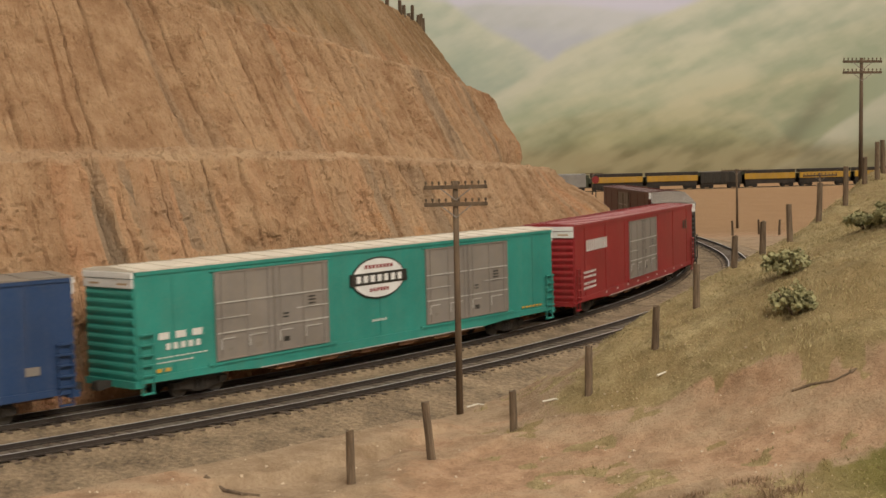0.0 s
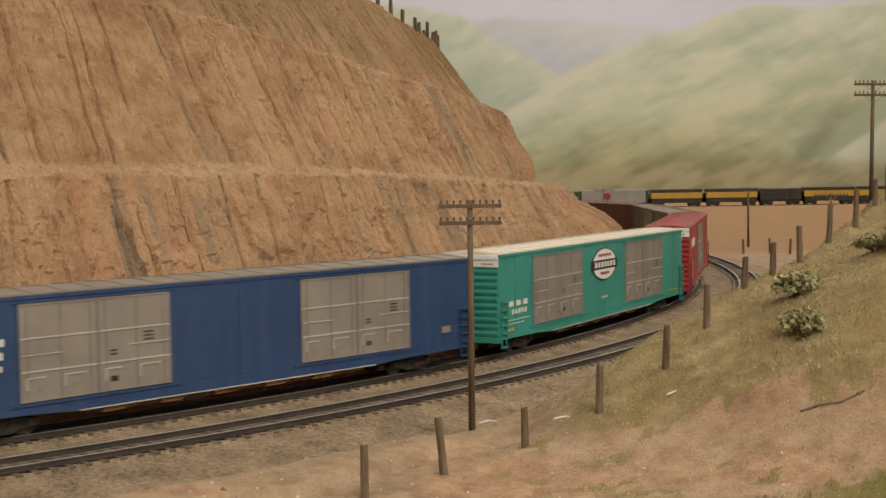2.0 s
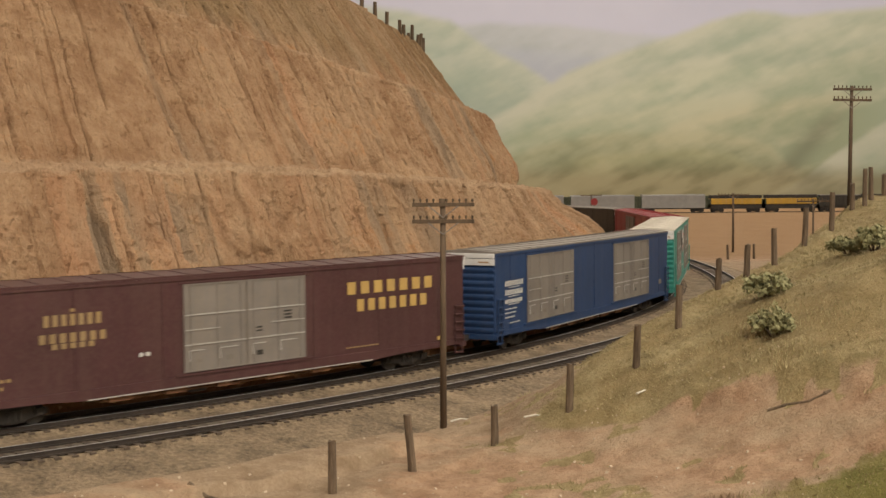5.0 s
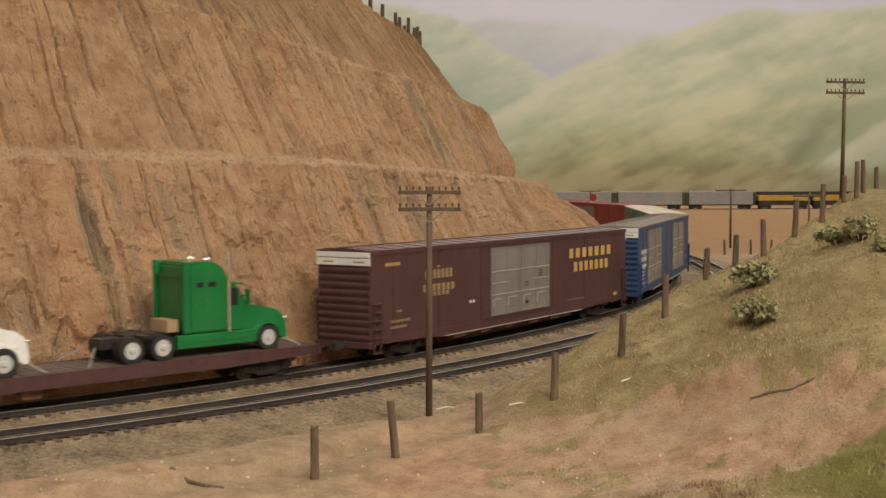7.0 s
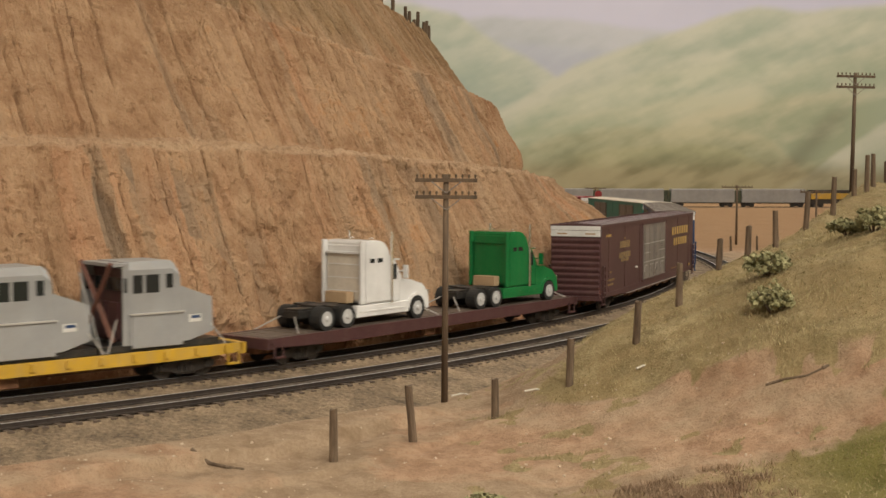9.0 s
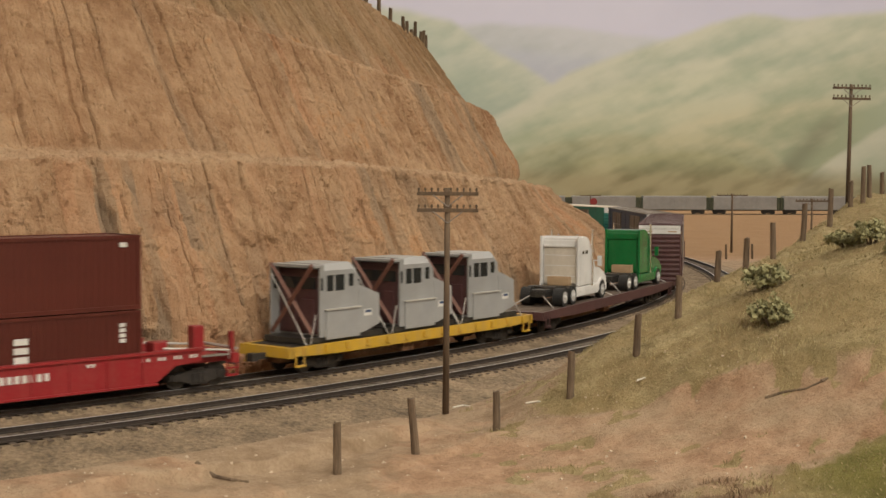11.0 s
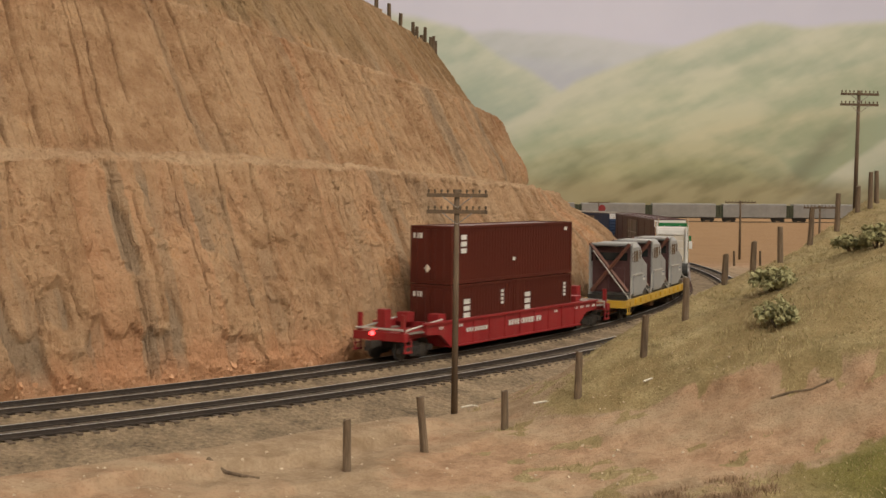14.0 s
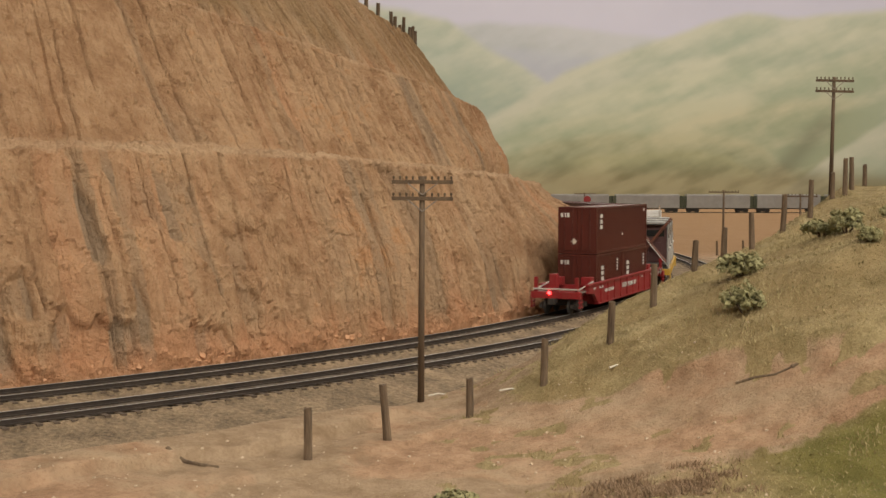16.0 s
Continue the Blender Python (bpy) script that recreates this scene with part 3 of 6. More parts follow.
# ---- backdrop and room ----
def build_backdrop():
    X = np.concatenate([np.linspace(-330, -45, 60), np.linspace(-44, 170, 520), np.linspace(172, 330, 40)])
    Zc = np.concatenate([np.linspace(-6, 66, 230), np.linspace(67, 122, 24)])
    x, z = np.meshgrid(X, Zc)
    y = 412 - 0.0006 * (x - 60) ** 2
    k = 2375.0 / 405.0
    u, v = 764 + (x - 0.9) * k, 315 - (z - 8) * k

    def tone(dark, light, w):
        w = np.clip(w, 0, 1)[..., None]
        return np.array(dark) * (1 - w) + np.array(light) * w

    def top(us, vs, rough, seed):
        return np.interp(u, us, vs) + rough * (fractal(u / 90, u * 0 + seed, 5, seed) - 0.5)

    # brush strokes run down the slopes to the left
    brush = fractal((u - 0.5 * v) / 64, (v + 0.42 * u) / 20, 4, 211, 0.5) - 0.5
    brush2 = fractal((u + 0.3 * v) / 50, (v - 0.7 * u) / 30, 4, 213, 0.5) - 0.5
    folds = fractal((u - 0.6 * v) / 140, (v + 0.35 * u) / 62, 4, 217) - 0.5
    wash = fractal(u / 260, v / 120, 4, 221) - 0.5

    def hill(c, line, soft, dark, light, fall, amount=1.0, edge=None):
        """A painted hill under its skyline: pale along the crest, falling into shade below it."""
        below = v - line
        w = smooth(-soft, soft, below) * amount
        if edge is not None:
            w = w * edge
        lit = np.exp(-np.clip(below, 0, None) / fall)
        return c * (1 - w[..., None]) + tone(dark, light, 0.06 + 0.82 * lit + 1.1 * brush + 0.45 * brush2 + 1.1 * folds) * w[..., None]

    c = tone((0.60, 0.585, 0.66), (0.66, 0.64, 0.705), 0.5 + 1.5 * wash)
    c = hill(c, top([0, 800, 860, 1000, 1100, 1250, 2000], [60, 44, 38, 44, 60, 70, 60], 10, 3), 9, (0.475, 0.50, 0.475), (0.585, 0.59, 0.575), 60)
    c = hill(c, top([800, 900, 1000, 1100, 1200], [90, 84, 92, 100, 110], 12, 4), 12, (0.46, 0.475, 0.525), (0.52, 0.54, 0.55), 30, 0.8)
    c = hill(c, top([300, 640, 720, 790, 860, 920, 1000, 1100], [0, 12, 22, 38, 84, 110, 165, 240], 12, 5), 10, (0.385, 0.45, 0.345), (0.60, 0.605, 0.465), 70)
    c = hill(c, top([700, 800, 900, 980, 1060], [100, 120, 150, 200, 260], 14, 6), 14, (0.36, 0.43, 0.335), (0.53, 0.56, 0.41), 45, 0.75)
    c = hill(c, top([820, 900, 1000, 1090, 1180, 1260, 1330, 1400, 1470, 1560, 1700, 2200], [230, 190, 128, 96, 66, 36, 22, 30, 20, 16, 10, 40], 10, 7), 9, (0.405, 0.455, 0.33), (0.605, 0.60, 0.45), 60)
    for us, vs, seed, dark, light, fall, amount in (
            ([1080, 1180, 1300, 1420, 1568, 1800], [150, 118, 84, 62, 30, 10], 31, (0.40, 0.445, 0.31), (0.62, 0.61, 0.44), 50, 0.8),
            ([880, 980, 1100, 1220, 1340, 1460], [215, 180, 152, 130, 118, 120], 33, (0.385, 0.445, 0.30), (0.60, 0.60, 0.42), 42, 0.85),
            ([1200, 1300, 1400, 1500, 1600, 1900], [190, 160, 128, 100, 80, 60], 35, (0.37, 0.42, 0.275), (0.62, 0.60, 0.42), 46, 0.85),
            ([860, 940, 1020, 1120, 1230, 1330], [255, 226, 208, 196, 176, 168], 37, (0.365, 0.42, 0.265), (0.585, 0.575, 0.385), 36, 0.9),
            ([1150, 1240, 1330, 1420, 1500], [235, 205, 188, 176, 170], 39, (0.35, 0.385, 0.235), (0.60, 0.565, 0.365), 36, 0.9)):
        side = smooth(us[0] - 50, us[0] + 60, u) * (1 - smooth(us[-1] - 30, us[-1] + 80, u))
        c = hill(c, top(us, vs, 12, seed), 13, dark, light, fall, amount, side)
    c = hill(c, top([840, 920, 1000, 1080, 1160, 1240, 1300, 1360, 1400, 1450], [290, 268, 246, 236, 238, 232, 240, 262, 300, 350], 12, 9), 12, (0.27, 0.29, 0.165), (0.54, 0.515, 0.315), 32)
    c = hill(c, top([980, 1060, 1150, 1230, 1300, 1370], [286, 272, 266, 262, 276, 320], 10, 10), 10, (0.235, 0.245, 0.125), (0.47, 0.44, 0.24), 26, 0.8, smooth(960, 1020, u) * (1 - smooth(1330, 1390, u)))
    gorge = np.exp(-((u - 1425 + (v - 265) * 0.85) / 26.0) ** 2) * smooth(165, 240, v) * smooth(1345, 1385, u)
    c = c * (1 - 0.30 * gorge)[..., None]
    c = hill(c, top([1330, 1400, 1440, 1490, 1568, 1700, 2200], [360, 335, 306, 266, 214, 140, 90], 8, 11), 7, (0.43, 0.475, 0.335), (0.60, 0.595, 0.44), 60)
    base = smooth(-22, 22, v - (300 + 0.00006 * (u - 1150) ** 2 + 30 * wash))[..., None]
    c = c * (1 - 0.8 * base) + 0.8 * base * tone((0.23, 0.19, 0.09), (0.39, 0.325, 0.175), 0.5 + 2.4 * brush + 2 * folds)
    c = c * np.array([0.96, 0.99, 1.10])
    ob = grid_mesh("backdrop", np.stack([x, y, z], -1), M_CANVAS, np.clip(c, 0, 1))
    tagged(ob, "painted canvas backdrop of hazy green hills under pale sky", "backdrop", kind="structure")


build_backdrop()
part("wall_left", boxes((-345, -335, -130, 420, -8, 124)), M_PLASTER)
part("wall_right", boxes((335, 345, -130, 420, -8, 124)), M_PLASTER)
part("wall_behind", boxes((-345, 345, -140, -130, -8, 124)), M_PLASTER)
part("ceiling", boxes((-345, 345, -140, 425, 124, 128)), M_PLASTER)
for n, l in (("wall_left", "plain plaster side wall of the layout room"), ("wall_right", "plain plaster wall of the layout room"),
             ("wall_behind", "plain plaster wall behind the layout"), ("ceiling", "plain plaster ceiling over the layout")):
    tagged(bpy.data.objects[n], l, n.split("_")[0], kind="structure")


# ---- track ----
TRACKS = (0.0, 4.75)


def sweep(name, profile, s, material, parent=None, label="", jitter=0.0, closed=True, smooth_on=False):
    """A cross-section (distance right of the line, height) drawn along the line."""
    s = np.asarray(s, float)
    prof = list(profile) + ([profile[0]] if closed else [])
    d = np.array([p[0] for p in prof])[None, :] + 0 * s[:, None]
    z = np.array([p[1] for p in prof])[None, :] + 0 * s[:, None]
    if jitter:
        z = z + jitter * (fractal(s[:, None] / 0.5 + 0 * d, d / 0.5, 3, 131) - 0.5)
    x, y, _ = on_line(s[:, None] + 0 * d, d)
    ob = grid_mesh(name, np.stack([x, y, z], -1), material, smooth=smooth_on)
    ob.parent = parent
    return tagged(ob, label)


def railhead(d):
    return [(d - 0.08, -0.2), (d - 0.08, -0.15), (d - 0.02, -0.14), (d - 0.02, -0.05), (d - 0.04, -0.035), (d - 0.04, -0.004), (d + 0.04, -0.004),
            (d + 0.04, -0.035), (d + 0.02, -0.05), (d + 0.02, -0.14), (d + 0.08, -0.15), (d + 0.08, -0.2)]


tagged(sweep("ballast_bed", [(-3.2, -0.95), (-2.3, -0.55), (-1.5, -0.34), (-1.22, -0.19), (-0.8, -0.26), (0.8, -0.26), (1.2, -0.19), (1.42, -0.33), (2.0, -0.39), (2.8, -0.39), (3.33, -0.33), (3.55, -0.19), (3.95, -0.26), (5.55, -0.26), (5.95, -0.19), (6.2, -0.34), (6.6, -0.40), (7.5, -0.58), (9.2, -0.86), (9.7, -1.0)],
             np.arange(-120, 80, 0.14), M_BALLAST, jitter=0.09, closed=False, smooth_on=True),
       "grey-brown crushed gravel bed under two tracks", "ballast", kind="structure")

tie_mesh = mesh_of(boxes((-0.11, 0.11, -1.31, 1.31, -0.40, -0.19)), "tie", M_TIE)
for d in TRACKS:
    track = thing("railway_track", "steel rails on dark wooden ties in gravel", "railway track", kind="structure")
    for g in (-0.755, 0.755):
        rail = sweep("rail", railhead(d + g), np.arange(-125, 90, 0.5), M_RAIL, track, "brown-sided rail")
        sweep("running_surface", [(d + g - 0.036, -0.004), (d + g - 0.036, 0.0), (d + g + 0.036, 0.0), (d + g + 0.036, -0.004)], np.arange(-125, 90, 0.5), M_RAILTOP, rail, "polished rail head")
    # the gravel between the rails has a darker tone than the bed
    sweep("gauge_ballast", [(d - 0.7, -0.30), (d - 0.68, -0.21), (d + 0.68, -0.21), (d + 0.7, -0.30)], np.arange(-120, 80, 0.25), M_GAUGE, track, "darker gravel between the rails", jitter=0.07, closed=False)
    far_bm = bmesh.new()
    for i, s in enumerate(np.arange(-118, 60, 0.58)):
        x, y, h = on_line(s, d)
        wob = random.uniform(-0.02, 0.02)
        m = pose(x * K, y * K, random.uniform(-0.015, 0.01) * K, 0, 0, math.degrees(h + wob))
        if -112 < s < 20:
            t = new("tie", tie_mesh)
            t.parent = track
            t.matrix_basis = m
        else:
            tmp = len(far_bm.verts)
            box(far_bm, -0.115, 0.115, -1.3, 1.3, -0.36, -0.185)
            far_bm.verts.ensure_lookup_table()
            for v in far_bm.verts[tmp:]:
                v.co = Matrix.Scale(87, 4) @ (m @ (Matrix.Scale(K, 4) @ v.co))
    tagged(part("tie_row", far_bm, M_TIE, track), kind="stuff")


# ---- poles and fences ----
def put(ob, x, y, z, rz=0.0, rx=0.0, ry=0.0):
    ob.matrix_basis = pose(x * K, y * K, z * K, rx, ry, rz)
    return ob


def ground_at(x, y):
    return float(ground_height(np.array([float(x)]), np.array([float(y)]))[0])


def telegraph_pole(x, y, base, top, turn, arms=2, wide=1.15, radius=0.115, lean=0.0):
    po = thing("telegraph_pole", "dark creosoted wooden telegraph pole with two crossarms", "telegraph pole", "poles beside the line")
    h = top - base
    bm = bmesh.new()
    rod(bm, (0, 0, -0.4), (0, 0, h), radius * 1.15, radius * 0.85, 12)
    part("pole", bm, M_POLE, po, smooth=True)
    for k in range(arms):
        z = h - 0.22 - 0.62 * k
        arm = part("crossarm", boxes((-wide, wide, -0.19, -0.08, z - 0.07, z + 0.07), bevel=0.015), M_POLE, po)
        for i in range(10):
            xx = -wide + 0.07 + i * (2 * wide - 0.14) / 9
            if abs(xx) < 0.12:
                continue
            bm = bmesh.new()
            rod(bm, (xx, -0.135, z + 0.07), (xx, -0.135, z + 0.13), 0.025, 0.025, 6)
            rod(bm, (xx, -0.135, z + 0.12), (xx, -0.135, z + 0.22), 0.05, 0.035, 8)
            part("insulator", bm, M_POLE, arm)
        bm = bmesh.new()
        for sx in (-1, 1):
            rod(bm, (0.0, -0.12, z - 0.48), (sx * 0.55, -0.2, z - 0.05), 0.022, 0.022, 6)
        part("brace", bm, M_SILVER, po, "pale metal brace")
    return put(po, x, y, base, turn, 0, lean)


telegraph_pole(0.50, 50.1, -0.66, 8.05, 4, lean=0.3)
telegraph_pole(24.5, 79.0, 7.0, 13.95, 4, lean=0.8)
telegraph_pole(37.0, 165.5, -1.2, 6.5, 0, 1, 1.9, 0.14)
telegraph_pole(34.0, 120.0, -1.0, 6.6, 0, 1, 1.5, 0.1)
telegraph_pole(30.0, 255.0, 0.3, 5.2, 0, 1, 2.0, 0.12)


def fence_post(x, y, top, rad=0.13, lean=(0, 0), group="fence along the slope", base=None, label="weathered brown wooden fence post in dry soil"):
    b = ground_at(x, y) if base is None else base
    bm = bmesh.new()
    h = top - b
    n = 9
    rings = []
    for k in range(7):
        z = -0.5 + (h + 0.5) * k / 6
        f = 1.08 - 0.16 * k / 6
        rings.append([bm.verts.new((rad * f * math.cos(2 * math.pi * i / n) * (1 + random.uniform(-0.07, 0.07)), rad * f * math.sin(2 * math.pi * i / n), z + (random.uniform(-0.04, 0.04) if k == 6 else 0))) for i in range(n)])
    for a, c in zip(rings, rings[1:]):
        for i in range(n):
            bm.faces.new((a[i], a[(i + 1) % n], c[(i + 1) % n], c[i]))
    bm.faces.new(rings[-1])
    bm.faces.new(rings[0][::-1])
    ob = part("fence_post", bm, M_POST)
    tagged(ob, label, "fence post", group)
    return put(ob, x, y, b, random.uniform(0, 360), *lean)


for x, y, top, lx, ly in ((-3.0, 41.8, 0.73, 0, 0), (-0.55, 43.8, 1.15, 0, -5), (2.25, 46.6, 0.96, 0, 0.5), (4.92, 47.4, 2.25, 0, -2), (7.43, 48.5, 3.5, 0, -4),
                          (9.5, 51.5, 4.65, 0, -4), (12.05, 56.5, 5.36, 0, -2.5), (13.7, 58.4, 5.82, 0, -2), (15.55, 60.9, 6.4, 0, -3), (18.1, 65.3, 7.2, 0, -2.5),
                          (20.0, 67.3, 7.9, 0, -2), (22.8, 73.0, 8.3, 0, 2), (23.8, 74.0, 9.1, 0, -2), (24.8, 76.0, 9.2, 0, -1), (26.2, 78.0, 8.8, 0, 1)):
    h = top - ground_at(x, y)
    fence_post(x - 0.0, y, top if h > 1.2 else ground_at(x, y) + 1.5, 0.135, (lx, ly))
for x, y in ((33.4, 152.0), (36.6, 153.0), (38.4, 151.0)):
    fence_post(x, y, ground_at(x, y) + 1.7, 0.13, (0, 2), "far fence")
for i, f in enumerate((0.0, 0.11, 0.22, 0.38, 0.43, 0.52, 0.58, 0.72, 0.82, 0.91, 0.95)):
    sx = -34.0 + 34.0 * f
    x, y, _ = on_line(sx, -22.0)
    z = cut_at(float(x), float(y))
    fence_post(float(x), float(y), z + (1.25 if i % 3 else 1.5), 0.16, (random.uniform(-3, 3), random.uniform(-3, 3)), "fence on the crest", z, "dark wooden fence post on the grassy crest of the cut")


# ---- rolling stock ----
def lettering(parent, x0, x1, z0, z1, n, y, material, label, height=None, name="lettering"):
    """A line of plain letter-sized bars on a side."""
    bm = bmesh.new()
    w = (x1 - x0) / n
    for i in range(n):
        a, c = x0 + i * w + 0.2 * w, x0 + (i + 1) * w - 0.2 * w
        box(bm, a, c, min(y, y + math.copysign(0.012, y)), max(y, y + math.copysign(0.012, y)), z0, z1)
    return part(name, bm, material, parent, label)


def bogie(parent, x, wheel_r=0.46, wb=0.9, track_half=0.76):
    bg = new("bogie")
    bg.parent = parent
    bg.location = (x * K, 0, 0)
    for sy in (-1, 1):
        bm = bmesh.new()
        prism(bm, [(-1.35, 0.38), (-1.35, 0.6), (-0.55, 0.72), (0.55, 0.72), (1.35, 0.6), (1.35, 0.38), (1.0, 0.34), (0.5, 0.26), (0.35, 0.16), (-0.35, 0.16), (-0.5, 0.26), (-1.0, 0.34)],
              sy * 0.95 - 0.08, sy * 0.95 + 0.08)
        for bx in (-1.0, 1.0):
            box(bm, bx - 0.16, bx + 0.16, sy * 0.95 - 0.16, sy * 0.95 + 0.16, 0.36, 0.62)
        for k in range(3):
            rod(bm, (-0.24 + 0.24 * k, sy * 1.03, 0.24), (-0.24 + 0.24 * k, sy * 1.03, 0.62), 0.085, n=8)
        part("side_frame", bm, M_IRON, bg)
    part("bolster", boxes((-0.3, 0.3, -0.9, 0.9, 0.45, 0.8)), M_IRON, bg)
    for wx in (-wb, wb):
        for sy in (-1, 1):
            bm = bmesh.new()
            rod(bm, (wx, sy * 0.68, wheel_r), (wx, sy * 0.80, wheel_r), wheel_r * 0.99, n=20)
            rod(bm, (wx, sy * 0.655, wheel_r), (wx, sy * 0.68, wheel_r), wheel_r + 0.02, n=20)
            rod(bm, (wx, sy * 0.80, wheel_r), (wx, sy * 1.02, wheel_r), 0.12, n=10)
            part("wheel", bm, M_WHEEL, bg)
    return bg


def coupler(parent, x, sgn):
    bm = bmesh.new()
    box(bm, *sorted((x, x + sgn * 0.75)), -0.11, 0.11, 0.72, 0.98)
    box(bm, *sorted((x + sgn * 0.65, x + sgn * 1.0)), -0.2, 0.16, 0.68, 1.02)
    part("coupler", bm, M_IRON, parent)


def freight_door(parent, x0, x1, z0, z1, sy, material):
    """A pair of plug doors: framed leaves with thin ribs, lock bars, handles and small data panels."""
    y = sy * 1.5
    ya, yb = sorted((y, y + sy * 0.05))
    xm = (x0 + x1) / 2
    yo = y + sy * 0.05
    yc, yd = sorted((yo - sy * 0.005, yo + sy * 0.035))
    H, wl = z1 - z0, (x1 - x0) / 2
    for a, c in ((x0, xm - 0.02), (xm + 0.02, x1)):
        door = part("door", boxes((a, c, ya, yb, z0, z1), bevel=0.015), material, parent, "weathered grey plug door with pale ribs")
        part("door_border", boxes((a, c, yc, yd, z0, z0 + 0.05), (a, c, yc, yd, z1 - 0.06, z1), (a, a + 0.05, yc, yd, z0 + 0.05, z1 - 0.06), (c - 0.05, c, yc, yd, z0 + 0.05, z1 - 0.06)), material, door)
        for f in (0.30, 0.64):
            part("door_rib", boxes((a + 0.05, c - 0.05, yc, yd, z0 + f * H, z0 + f * H + 0.05)), M_LIGHTLINE, door, "thin rib lighter than the door")
        left = a == x0
        part("door_rib", boxes((a + (0.05 if left else 0.4 * wl), a + (0.55 if left else 0.97) * wl, yc, yd, z0 + 0.47 * H, z0 + 0.47 * H + 0.035)), M_LIGHTLINE, door, "short rib lighter than the door")
        for fa, fb in ((0.08, 0.30), (0.55, 0.84)):
            part("door_handle", boxes((a + fa * wl, a + fb * wl, yc, yd, z0 + 0.235 * H, z0 + 0.235 * H + 0.04), (a + fa * wl, a + fa * wl + 0.04, yc, yd, z0 + 0.12 * H, z0 + 0.235 * H)), M_LIGHTLINE, door, "pale handle bracket")
        for f in (0.10, 0.52, 0.90):
            bm = bmesh.new()
            rod(bm, (a + f * wl, yo + sy * 0.02, z0 + 0.05), (a + f * wl, yo + sy * 0.02, z1 - 0.06), 0.024, n=6)
            part("lock_bar", bm, material, door)
        panels = ((0.66, 0.09, 0.34, 0.20), (0.20, 0.10, 0.22, 0.12)) if left else ((0.15, 0.10, 0.32, 0.20), (0.62, 0.50, 0.42, 0.07), (0.62, 0.54, 0.42, 0.07), (0.62, 0.58, 0.42, 0.07), (0.15, 0.38, 0.30, 0.07), (0.15, 0.42, 0.30, 0.07))
        for px, pz, pw, ph in panels:
            part("data_panel", boxes((a + px * wl, a + px * wl + pw, *sorted((yo - sy * 0.004, yo + sy * 0.008)), z0 + pz * H, z0 + pz * H + ph)), M_BLACK if not left else M_ROOFGREY, door, "small dark stencil panel")
    part("door_rail", boxes((x0 - 0.4, x1 + 0.4, *sorted((y, y + sy * 0.1)), z0 - 0.14, z0 - 0.04)), bpy.data.materials[parent["paint"]], parent)
    part("upper_door_rail", boxes((x0 - 0.2, x1 + 0.2, *sorted((y, y + sy * 0.07)), z1 + 0.02, z1 + 0.09)), bpy.data.materials[parent["paint"]], parent)


